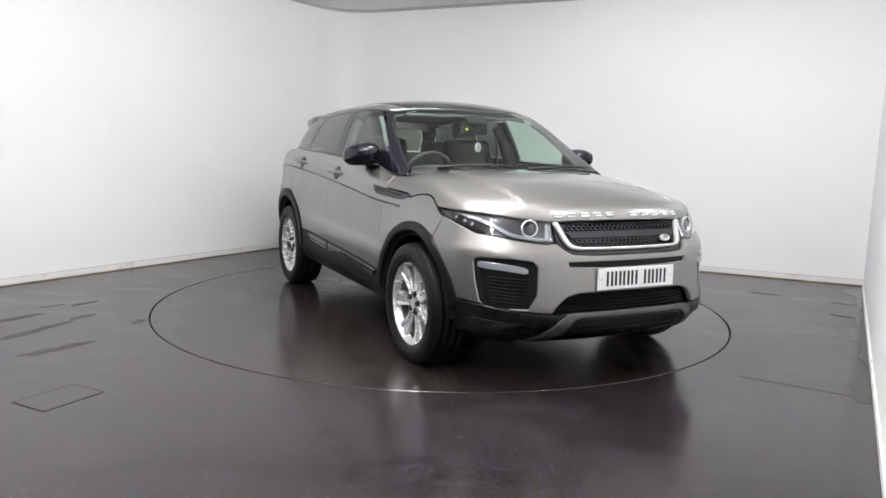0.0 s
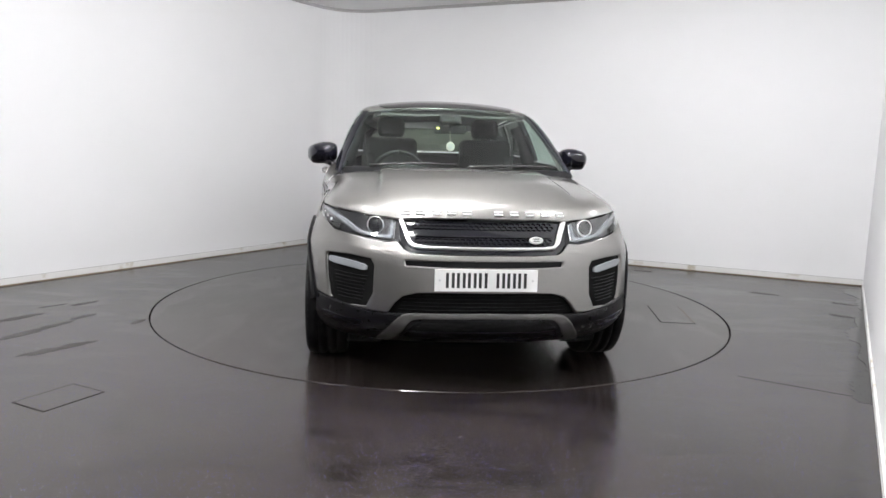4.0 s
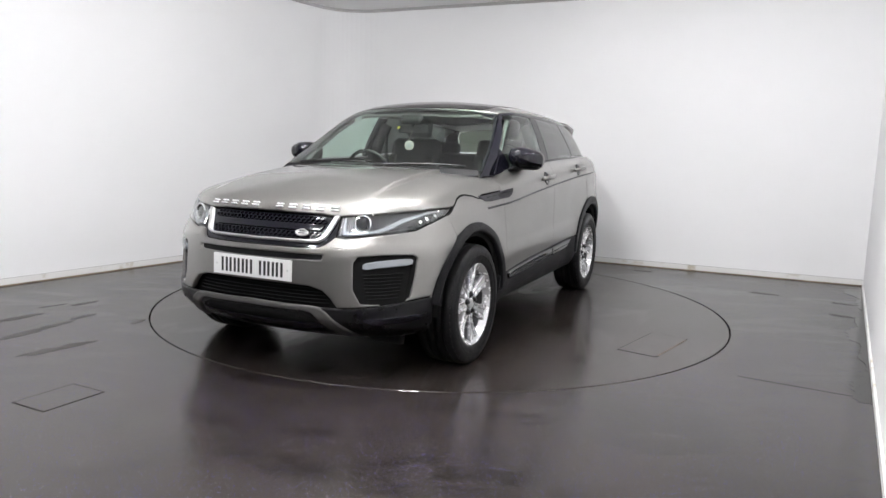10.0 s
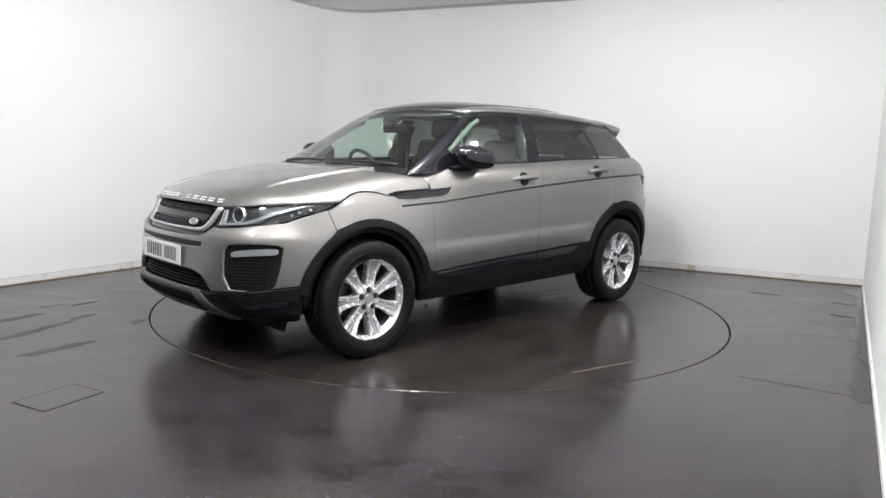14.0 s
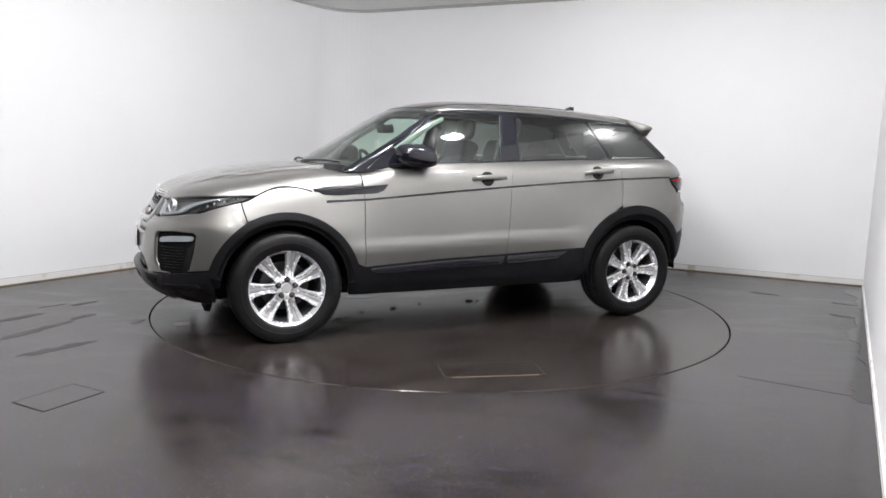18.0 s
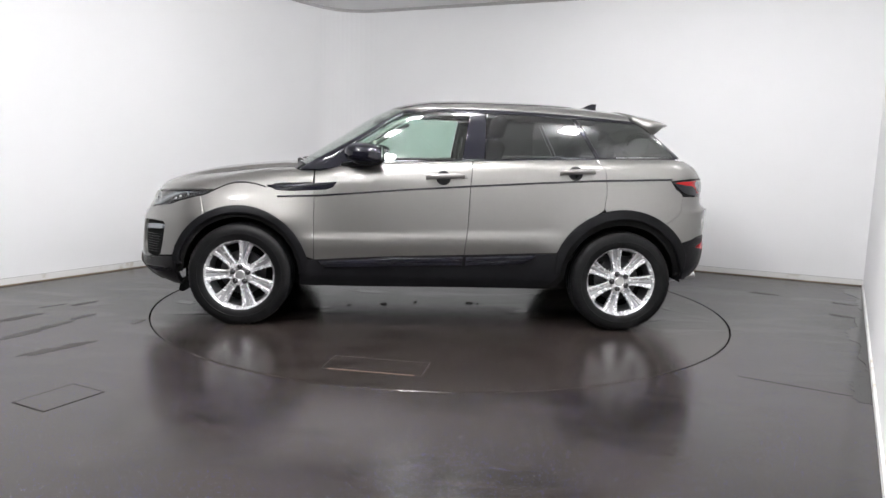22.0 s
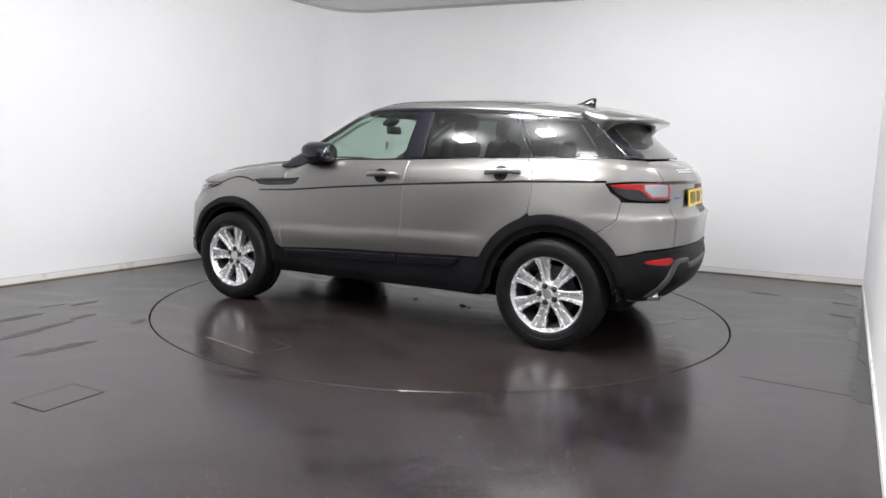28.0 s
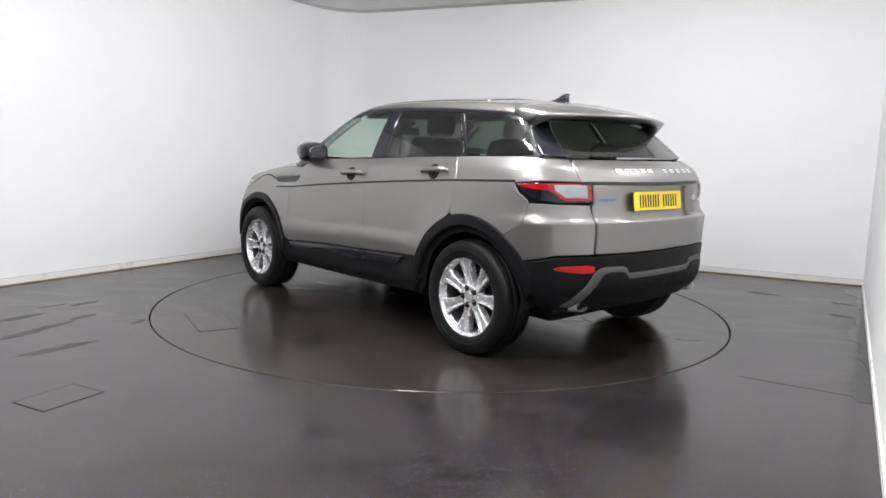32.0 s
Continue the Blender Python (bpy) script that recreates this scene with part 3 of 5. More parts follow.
def panel(name, outline, view, fn, material, parent, label="", res=0.03, smooth=1, out=0.0, gap=0.0025, depth=0.014, edge=0.004, holes=()):
    """A sheet-metal panel: an outline laid on the form, with rounded, turned-in edges.
    outline: points of the form, as on() takes them, or ready 2D points of the view."""
    def flat(o):
        if len(o[0]) == 2:
            return np.array(o, float)
        return view.flat(spots(fn, o))
    P = resample(shrink(rounded(flat(outline), smooth), gap), res * 0.8)
    if area(P) < 0:
        P = P[::-1]
    H = []
    for h in holes:
        q = rounded(flat(h), smooth)
        if area(q) < 0:
            q = q[::-1]
        H.append(resample(shrink(q, -gap), res * 0.8))
    rings = [P] + H
    inner = [shrink(P, edge)] + [shrink(q, -edge) for q in H]
    lo, hi = P.min(0), P.max(0)
    gx, gy = np.meshgrid(np.arange(lo[0], hi[0], res), np.arange(lo[1], hi[1], res))
    G = np.stack([gx.ravel() + 0.001, gy.ravel() + 0.0007], 1)
    keep = inside(shrink(P, edge + res * 0.35), G)
    for q in H:
        keep &= ~inside(shrink(q, -edge - res * 0.35), G)
    G = G[keep]
    pts, edges, k = [], [], 0
    for r in rings + inner:
        pts += list(r)
        edges += [(k + i, k + (i + 1) % len(r)) for i in range(len(r))]
        k += len(r)
    pts += list(G)
    v2, _, tri, _, _, _ = delaunay_2d_cdt([Vector(p) for p in pts], edges, [], 0, 1e-6)
    v2 = np.array([tuple(p) for p in v2])
    tri = np.array([t for t in tri if len(t) == 3])
    cen = v2[tri].mean(1)
    ok = inside(P, cen)
    for q in H:
        ok &= ~inside(q, cen)
    tri = tri[ok]
    st, wy, re = view.rays(v2)
    p3 = shoot(fn, st, wy, re)
    nr = gradient(fn, p3)
    fn_n = np.cross(p3[tri[:, 1]] - p3[tri[:, 0]], p3[tri[:, 2]] - p3[tri[:, 0]])
    if np.sum(fn_n * nr[tri[:, 0]]) < 0:
        tri = tri[:, ::-1]
    p3 = p3 + nr * out
    # turned-in edges
    half = {}
    for t in tri:
        for a, b in ((t[0], t[1]), (t[1], t[2]), (t[2], t[0])):
            half[(a, b)] = 1
    border = [(a, b) for a, b in half if (b, a) not in half]
    nv = len(p3)
    verts, norms, faces = list(p3), nr.copy(), [tuple(t) for t in tri]
    bid, outw = {}, {}
    for a, b in border:
        o = np.cross(p3[b] - p3[a], nr[a] + nr[b])
        for q in (a, b):
            outw[q] = outw.get(q, 0) + o
    rim = edge * 0.4
    side_n = []
    for q, o in outw.items():
        o = o / (np.linalg.norm(o) + 1e-12)
        bid[q] = nv + len(bid)
        verts.append(p3[q] - nr[q] * depth)
        side_n.append(o)
        verts[q] = p3[q] - nr[q] * rim
        m = nr[q] * 0.92 + o * 0.38
        norms[q] = m / np.linalg.norm(m)
    norms = np.concatenate([norms, np.array(side_n)]) if side_n else norms
    for a, b in border:
        faces.append((b, a, bid[a], bid[b]))
    return mesh_ob(name, verts, faces, material, parent, label, normals=norms)


def both(code, s):
    """Mirror an outline code to the car's side s."""
    k = code[0]
    if k == "s":
        return ("s", code[1], code[2], s)
    if k == "t":
        return ("t", code[1], code[2] * s)
    return (k, code[1] * s, code[2])


def sided(outline, s):
    return [both(c, s) for c in outline]


CAR = tagged(new("car"), "grey bronze metallic five-door car standing on the turntable", "car")


def arch(c, rx, a0, a1, n, squeeze=1.0):
    return [(c[0] + rx * math.cos(radians(a)), c[1] + rx * squeeze * math.sin(radians(a))) for a in np.linspace(a0, a1, n)]


# outlines in side view that neighbours share: (x, z)
ARCH_F = arch((1.335, 0.352), 0.478, 163, 14, 15)
ARCH_R = arch((-1.328, 0.358), 0.508, 149, 22, 15)
CLAM = [(1.60, 0.890), (1.555, 0.908), (1.503, 0.936), (1.43, 0.970), (1.375, 0.984), (1.31, 0.987), (1.233, 0.978), (1.165, 0.960)]
BELT = [(1.079, 0.897), (0.788, 0.912), (0.245, 0.962), (-0.221, 0.999), (-0.727, 1.035), (-1.156, 1.062), (-1.66, 1.082)]
WAIST = [(0.83, 1.100), (0.6, 1.132), (0.29, 1.157), (0.0, 1.165), (-0.26, 1.175), (-0.70, 1.196), (-1.13, 1.210), (-1.45, 1.218)]
GAP_F = [(0.826, 0.469), (0.832, 0.70), (0.828, 0.90), (0.835, 1.09)]
GAP_B = [(-0.213, 0.522), (-0.234, 0.727), (-0.244, 1.00), (-0.262, 1.176)]
GAP_C = [(-1.128, 1.210), (-1.165, 1.16), (-1.185, 1.124), (-1.195, 0.988), (-1.180, 0.875)]


def S(pts):
    return [("s", x, z) for x, z in pts]


def sym(o):
    """A full outline from its half on the car's left, given from the middle line outwards and back."""
    return o + [both(c, -1) for c in o[::-1] if abs(spots(body, [c])[0][1]) > 0.02]


def F(pts):
    return [("f", y, z) for y, z in pts]


def Rr(pts):
    return [("r", y, z) for y, z in pts]


def at(fn, code, out=0.0):
    """A point of the form, moved out along its normal, and that normal."""
    p = spots(fn, [code])
    n = gradient(fn, p)
    return Vector(p[0] + n[0] * out), Vector(n[0])


def facing(p, n, up=(0, 0, 1)):
    """A pose at p whose z axis is n and whose y axis is upright."""
    n = Vector(n).normalized()
    x = Vector(up).cross(n).normalized()
    y = n.cross(x)
    return Matrix.Translation(p) @ Matrix((x, y, n)).transposed().to_4x4()


def disc(name, r, h, m, material, parent, label="", n=24, bevel=0.25):
    v, f = lathe([(0.0, 0.0), (r, 0.0), (r, h * (1 - bevel)), (r - h * bevel, h), (0.0, h)], n, m)
    return mesh_ob(name, v, f, material, parent, label, smooth=False)


# ---------------------------------------------------------------- core and underside
def car_core():
    def core(x, y, z):
        return body(x, y, z) + 0.024
    e = 0.40
    low = []
    for c in (WHEEL_F, WHEEL_R):
        low.append(arch(c, e, -12, 192, 16))
    o = [(1.95, 0.30)] + [p for p in low[0][::-1] if p[1] > 0.28][::-1] + [(0.90, 0.29), (-0.86, 0.29)] + [p for p in low[1] if p[1] > 0.28] + [(-1.9, 0.36), (-1.93, 0.9), (-1.82, 1.17), (-1.1, 1.17),
         (0.0, 1.13), (0.8, 1.06), (1.3, 1.0), (1.6, 0.9), (1.85, 0.84)]
    for s in (1, -1):
        panel("inner_side", [(x, z) for x, z in o], Side(s), core, "void", CAR, smooth=0, res=0.06, depth=0.01)
    o = F([(-0.74, 0.31), (0, 0.29), (0.74, 0.31), (0.80, 0.6), (0.72, 0.84), (0.4, 0.875), (0, 0.88), (-0.4, 0.875), (-0.72, 0.84), (-0.80, 0.6)])
    panel("nose_core", o, NOSE, lambda x, y, z: body(x, y, z) + 0.07, "void", CAR, smooth=0, res=0.06)
    o = Rr([(-0.80, 0.42), (0, 0.40), (0.80, 0.42), (0.80, 0.9), (0.70, 1.16), (0.5, 1.19), (0, 1.19), (-0.5, 1.19), (-0.70, 1.16), (-0.80, 0.9)])
    panel("tail_core", o, TAIL, lambda x, y, z: body(x, y, z) + 0.06, "void", CAR, smooth=0, res=0.06)
    o = [("t", 1.9, y) for y in (-0.55, 0, 0.55)] + [("t", 1.2, 0.72), ("t", 0.9, 0.74), ("t", 0.9, -0.74), ("t", 1.2, -0.72)]
    panel("bonnet_lining", o, HOOD, lambda x, y, z: body(x, y, z) + 0.035, "void", CAR, smooth=0, res=0.08)
    # floor pan, sills and axles
    bm = bmesh.new()
    bm_box(bm, (3.55, 1.24, 0.12), pose(0.02, 0, 0.30), 0.02)
    bm_box(bm, (1.72, 1.66, 0.10), pose(0.02, 0, 0.325), 0.02)
    part("floor_pan", bm, "void", CAR, "dark underside of the car", smooth=False)
    bm = bmesh.new()
    bm_box(bm, (2.4, 1.60, 0.04), pose(-0.35, 0, 0.50), 0.0)
    part("cabin_floor", bm, "trim", CAR, smooth=False)
    for c in (WHEEL_F, WHEEL_R):
        tube("axle", [(c[0], -0.75, c[1]), (c[0], 0, c[1] - 0.02), (c[0], 0.75, c[1])], 0.035, "void", CAR)
        for s in (1, -1):
            # wheel-house lining: half a drum open to the outside
            pts = [(c[0] + 0.436 * math.cos(a), c[1] + 0.436 * math.sin(a)) for a in [math.radians(q) for q in range(0, 181, 10)]]
            v = [(x, s * y, z) for y in (0.60, 0.885) for x, z in pts]
            n = len(pts)
            f = [(i, i + 1, i + 1 + n, i + n) for i in range(n - 1)] + [tuple(range(n))]
            mesh_ob("wheel_house", v, f, "void", CAR)


car_core()


# ---------------------------------------------------------------- sides
def strip(top, bottom):
    return S(top) + S(bottom[::-1])


def car_sides():
    for s in (1, -1):
        v = Side(s)
        o = S([(0.829, 0.93), (0.828, 0.90), (0.832, 0.70), (0.826, 0.469)]) + S([p for p in ARCH_F if p[0] < 1.56]) + S([(1.575, 0.775), (1.605, 0.89)]) + S(CLAM[1:]) + S([(1.10, 0.958), (0.95, 0.960), (0.829, 0.965)])
        panel("front_wing", sided(o, s), v, body, "paint", CAR, smooth=0)
        o = S(GAP_F) + S(WAIST[1:5]) + S(GAP_B[::-1][1:]) + S([(0.3, 0.503)])
        d = panel("front_door", sided(o, s), v, body, "paint", CAR, smooth=0, res=0.026)
        door_fittings(d, s, -0.068, 1.057, 0.132, 0.012)
        sill = [(x, z) for x, z in ARCH_R if x > -1.185]
        o = S(GAP_B) + S(WAIST[5:7]) + S(GAP_C[1:-1]) + S([(-1.178, 0.862)]) + S([p for p in sill if p[1] > 0.56]) + S([(-0.86, 0.552), (-0.5, 0.535)])
        d = panel("rear_door", sided(o, s), v, body, "paint", CAR, smooth=0, res=0.026)
        door_fittings(d, s, -0.985, 1.11, 0.125, 0.014)
        # dark joint between bonnet and wing, its shade drawn as a black strip
        o = strip([(x, z + 0.0045) for x, z in CLAM], [(x, z - 0.0045) for x, z in CLAM])
        panel("bonnet_shut_line", sided(o, s), v, body, "void", CAR, "black strip drawn over the bonnet joint for its dark gap", smooth=0, out=0.0012, edge=0.001, gap=0.0, depth=0.005)
        # waist crease, wing to tail lamp: its shadow line drawn as a black strip
        m = BELT[:]
        o = strip([(x, z + 0.0065) for x, z in m], [(x, z - 0.0065) for x, z in m])
        panel("waist_crease_shade", sided(o, s), v, body, "gloss", CAR, smooth=0, out=0.0015, edge=0.002, gap=0.0, depth=0.006)
        # side vent with its tapering tip
        o = S([(1.165, 0.974), (1.09, 0.977), (0.83, 0.997), (0.668, 1.012), (0.676, 1.0), (0.70, 0.970), (0.745, 0.950), (1.0, 0.934), (1.095, 0.938)])
        vent = panel("side_vent", sided(o, s), v, body, "gloss", CAR, "gloss black vent blade", smooth=0, out=0.004, edge=0.003)
        o = S([(1.05, 0.966), (0.84, 0.984), (0.72, 0.991), (0.735, 0.984), (0.84, 0.975), (1.05, 0.956)])
        panel("blade", sided(o, s), v, body, "cladding", vent, smooth=0, out=0.008, edge=0.002)
        # sill cladding and door trim
        o = S([(0.93, 0.462), (0.6, 0.484), (0.236, 0.505), (-0.217, 0.521), (-0.5, 0.533), (-0.87, 0.548), (-0.90, 0.40), (-0.80, 0.30), (-0.6, 0.285), (0.5, 0.275), (0.93, 0.278)])
        panel("sill_cladding", sided(o, s), v, body, "cladding", CAR, smooth=0, out=-0.004, depth=0.04)
        o = strip([(0.80, 0.462), (0.236, 0.494), (-0.205, 0.511)], [(0.76, 0.415), (0.236, 0.432), (-0.200, 0.447)])
        panel("door_trim", sided(o, s), v, body, "gloss", CAR, smooth=0, out=0.012, edge=0.008, depth=0.02)
        o = strip([(-0.225, 0.511), (-0.5, 0.523), (-0.72, 0.531)], [(-0.220, 0.447), (-0.5, 0.46), (-0.64, 0.472)])
        panel("door_trim", sided(o, s), v, body, "gloss", CAR, smooth=0, out=0.012, edge=0.008, depth=0.02)
        for o in (strip([(0.79, 0.440), (0.236, 0.465), (-0.204, 0.480)], [(0.78, 0.436), (0.236, 0.461), (-0.204, 0.476)]),
                  strip([(-0.224, 0.481), (-0.5, 0.493), (-0.68, 0.501)], [(-0.224, 0.477), (-0.5, 0.489), (-0.68, 0.497)])):
            panel("trim_line", sided(o, s), v, body, "cladding", CAR, smooth=0, out=0.0155, edge=0.0012, gap=0.0, depth=0.004, res=0.05)
        # wheel arch lips
        a = arch(WHEEL_F, 0.482, 166, 10, 22)
        b = arch(WHEEL_F, 0.428, 12, 176, 22)
        o = S(a + [(1.80, 0.43), (1.735, 0.41)] + b + [(0.935, 0.37), (0.885, 0.37)])
        panel("wheel_arch", sided(o, s), Star((1.22, 0, 0.42), (0.35, 1.0 * s, 0.05)), body, "cladding", CAR, smooth=0, out=0.013, edge=0.009, depth=0.03, res=0.025)
        o = S(arch((-1.328, 0.358), 0.510, 23, 158, 22) + [(-1.80, 0.46), (-1.735, 0.40)] + arch(WHEEL_R, 0.442, 174, 8, 22) + [(-0.89, 0.39), (-0.85, 0.41)])
        panel("wheel_arch", sided(o, s), Star((-1.2, 0, 0.42), (-0.35, 1.0 * s, 0.05)), body, "cladding", CAR, smooth=0, out=0.013, edge=0.009, depth=0.03, res=0.025)


def door_fittings(door, s, hx, hz, half, tilt):
    """Handle bar over its cup."""
    p, n = at(body, ("s", hx, hz, s))
    bar = []
    for k in range(13):
        u = k / 6 - 1
        x = hx - u * half
        q, m = at(body, ("s", x, hz + tilt * 0.5 * (-(x - hx) / half) , s))
        lift = 0.036 * (1 - u ** 6) + 0.006
        w, h = 0.012 * (1 - 0.35 * u ** 4), 0.0185 * (1 - 0.3 * u ** 4)
        c = q + m * lift
        bar.append([c + Vector((0, m.y * w * math.cos(t), h * math.sin(t))) for t in [2 * math.pi * j / 12 for j in range(12)]])
    vv, ff = loft(bar)
    mesh_ob("handle", vv, ff, "paint", door, "body-coloured pull handle")
    # flat black disc on the door skin stands in for the shaded cup
    cup_x = hx + 0.012
    q, m = at(body, ("s", cup_x, hz - 0.002, s), 0.0025)
    mm = facing(q, m)
    vv, ff = lathe([(0.0, 0.0005), (0.036, 0.0005), (0.043, 0.003), (0.046, -0.004)], 28, mm @ Matrix.Diagonal((1.12, 1.12, 1, 1)))
    mesh_ob("handle_cup_shade", vv, ff, "satin_black", door, "black disc painted as the shaded handle recess")
    if hx > -0.5:
        q, m = at(body, ("s", hx - half - 0.012, hz + 0.006, s), 0.001)
        disc("lock", 0.012, 0.006, facing(q, m), "paint", door)


car_sides()


# ---------------------------------------------------------------- front
def car_front():
    lamp_low = [("f", 0.445, 0.785), ("f", 0.50, 0.778), ("f", 0.60, 0.790), ("f", 0.70, 0.806), ("s", 1.836, 0.820), ("s", 1.792, 0.838), ("s", 1.703, 0.866), ("s", 1.64, 0.884)]
    lamp_top = [("f", 0.447, 0.893), ("f", 0.55, 0.901), ("f", 0.62, 0.909), ("f", 0.70, 0.919), ("s", 1.76, 0.926), ("s", 1.65, 0.931), ("s", 1.56, 0.933)]
    tip = [("s", 1.535, 0.930), ("s", 1.575, 0.908)]
    # bonnet
    side = S(CLAM[2:]) + S([(1.10, 0.985), (0.95, 0.993), (0.842, 1.000), (0.842, 1.07)])
    cowl = [("t", 0.855, 0.735), ("t", 0.93, 0.62), ("t", 0.985, 0.50), ("t", 1.02, 0.3), ("t", 1.035, 0.0)]
    half = F([(0, 0.902), (0.2, 0.900), (0.40, 0.894)]) + lamp_top + side + cowl
    panel("bonnet", sym(half), HOOD, body, "paint", CAR, smooth=0, res=0.02, depth=0.02)
    # brand lettering on the lip stands as plain bright bars
    for k in range(10):
        y = (-0.40 + 0.078 * k) if k < 5 else (0.075 + 0.082 * (k - 5))
        q, m = at(body, ("f", y, 0.926 - 0.03 * abs(y) ** 2), 0.004)
        for dz in (-0.0085, 0.0085):
            box("letter_bar", (0.046, 0.0075, 0.008), facing(q, m) @ pose(0, dz, 0), "bright", CAR, bevel=0.001)
    # bumper
    half = F([(0, 0.727), (0.25, 0.727), (0.375, 0.732), (0.41, 0.750)]) + lamp_low + S([(1.605, 0.89), (1.575, 0.775)]) + S([p for p in ARCH_F if p[0] > 1.58]) + \
        S([(1.785, 0.478)]) + F([(0.80, 0.462), (0.69, 0.440), (0.56, 0.428), (0.49, 0.425), (0.455, 0.475), (0.415, 0.512), (0.345, 0.532), (0.2, 0.536), (0, 0.537)])
    fog = F([(0.560, 0.66), (0.578, 0.690), (0.68, 0.700)]) + S([(1.885, 0.697), (1.868, 0.683), (1.885, 0.578), (1.91, 0.475), (1.935, 0.455)]) + F([(0.70, 0.444), (0.60, 0.448), (0.565, 0.52)])
    slot = F([(-0.40, 0.672), (-0.405, 0.692), (-0.2, 0.694), (0, 0.695), (0.2, 0.695), (0.405, 0.694), (0.40, 0.672), (0.2, 0.668), (0, 0.667), (-0.2, 0.667)])
    bumper = panel("front_bumper", sym(half), NOSE, body, "paint", CAR, smooth=0, res=0.024, holes=[fog, [both(c, -1) for c in fog], slot], depth=0.03, edge=0.006)
    panel("slot_back", slot, NOSE, body, "cladding", bumper, smooth=0, out=-0.018, gap=-0.004)
    rows = F([(-0.42, 0.664), (0, 0.660), (0.42, 0.664), (0.42, 0.655), (0, 0.651), (-0.42, 0.655)])
    panel("slot_lip", rows, NOSE, body, "paint", bumper, smooth=0, out=0.005, edge=0.003)
    for s in (1, -1):
        w = F([(0.435, 0.754), (0.50, 0.751), (0.505, 0.728), (0.435, 0.729)])
        panel("washer_flap", sided(w, s), NOSE, body, "paint", bumper, smooth=1, out=0.002, edge=0.002)
        rec = panel("fog_recess", sided(fog, s), NOSE, body, "void", bumper, "black recessed air intake", smooth=0, out=-0.022, gap=-0.006)
        st = F([(0.600, 0.622), (0.598, 0.660), (0.68, 0.675)]) + S([(1.90, 0.684), (1.885, 0.672), (1.892, 0.644)]) + F([(0.68, 0.634)])
        panel("daytime_lamp", sided(st, s), NOSE, body, "clear", rec, "clear daytime lamp strip", smooth=1, out=-0.003, depth=0.02)
        for k in range(8):
            z = 0.602 - 0.018 * k
            st = F([(0.598 + 0.004 * k, z), (0.70, z + 0.002), (0.775 - 0.003 * k, z + 0.006), (0.775 - 0.003 * k, z - 0.001), (0.70, z - 0.005), (0.598 + 0.004 * k, z - 0.007)])
            panel("intake_slat", sided(st, s), NOSE, body, "satin_black", rec, smooth=0, out=-0.014, depth=0.008, edge=0.0015, res=0.04)
    # grille
    o = sym(F([(0, 0.895), (0.3, 0.893), (0.438, 0.887), (0.440, 0.79), (0.405, 0.752), (0.37, 0.735), (0.2, 0.731), (0, 0.731)]))
    g = panel("grille", o, NOSE, body, "gloss", CAR, "black honeycomb grille with a bright frame", smooth=0, out=-0.020)
    o = F([(-0.440, 0.892), (-0.405, 0.80), (-0.392, 0.777), (-0.37, 0.762), (-0.33, 0.757), (0, 0.756), (0.33, 0.757), (0.37, 0.762), (0.392, 0.777), (0.405, 0.80), (0.440, 0.892),
           (0.412, 0.892), (0.381, 0.81), (0.369, 0.786), (0.348, 0.773), (0.305, 0.768), (0, 0.767), (-0.305, 0.768), (-0.348, 0.773), (-0.369, 0.786), (-0.381, 0.81), (-0.412, 0.892)])
    panel("grille_frame", o, NOSE, body, "satin", g, "satin silver surround", smooth=0, out=0.004, edge=0.004, depth=0.025, res=0.03)
    o = F([(-0.37, 0.846), (0, 0.849), (0.37, 0.846), (0.355, 0.812), (0, 0.814), (-0.355, 0.812)])
    panel("grille_bar", o, NOSE, body, "gloss", g, smooth=0, out=-0.006, edge=0.004)
    vv, ff = [], []
    for row, z in enumerate((0.879, 0.861, 0.800, 0.782)):
        for k in range(-13, 14):
            y = 0.0285 * (k + 0.5 * (row % 2))
            if abs(y) > 0.372 - (0.895 - z) * 0.25:
                continue
            q, m = at(body, ("f", y, z), -0.012)
            mm = facing(q, m)
            b0 = len(vv)
            for r, h in ((0.0168, -0.01), (0.0168, 0.002), (0.0138, 0.002), (0.0125, -0.01)):
                for j in range(6):
                    a = math.radians(60 * j + 30)
                    vv.append(mm @ Vector((r * math.cos(a), 0.72 * r * math.sin(a), h)))
            for i in range(3):
                for j in range(6):
                    a, b = b0 + 6 * i + j, b0 + 6 * i + (j + 1) % 6
                    ff.append((a, b, b + 6, a + 6))
    tagged(mesh_ob("honeycomb", vv, ff, "gloss", g, smooth=False), kind="stuff")
    q, m = at(body, ("f", 0.262, 0.797), 0.004)
    v, f = lathe([(0.0, 0.006), (0.028, 0.006), (0.031, 0.008), (0.036, 0.006), (0.037, -0.004)], 32, facing(q, m) @ Matrix.Diagonal((1.0, 0.52, 1, 1)))
    mesh_ob("oval_badge", v, f, "satin", g)
    for dz in (0.005, -0.005):
        q2, m2 = at(body, ("f", 0.262, 0.797 + dz), 0.0105)
        box("badge_bar", (0.034, 0.005, 0.001), facing(q2, m2), "ink", g)
    # lower bumper, lower grille and skid bar
    half = F([(0, 0.532), (0.30, 0.53), (0.41, 0.508), (0.47, 0.43), (0.455, 0.40), (0, 0.40)])
    lg = panel("lower_grille", sym(half), NOSE, body, "void", CAR, "black lower grille", smooth=0, out=-0.045, gap=-0.004)
    for k in range(5):
        z = 0.445 + 0.019 * k
        w = 0.45 - 0.012 * k
        o = F([(-w, z), (0, z + 0.002), (w, z), (w, z - 0.006), (0, z - 0.004), (-w, z - 0.006)])
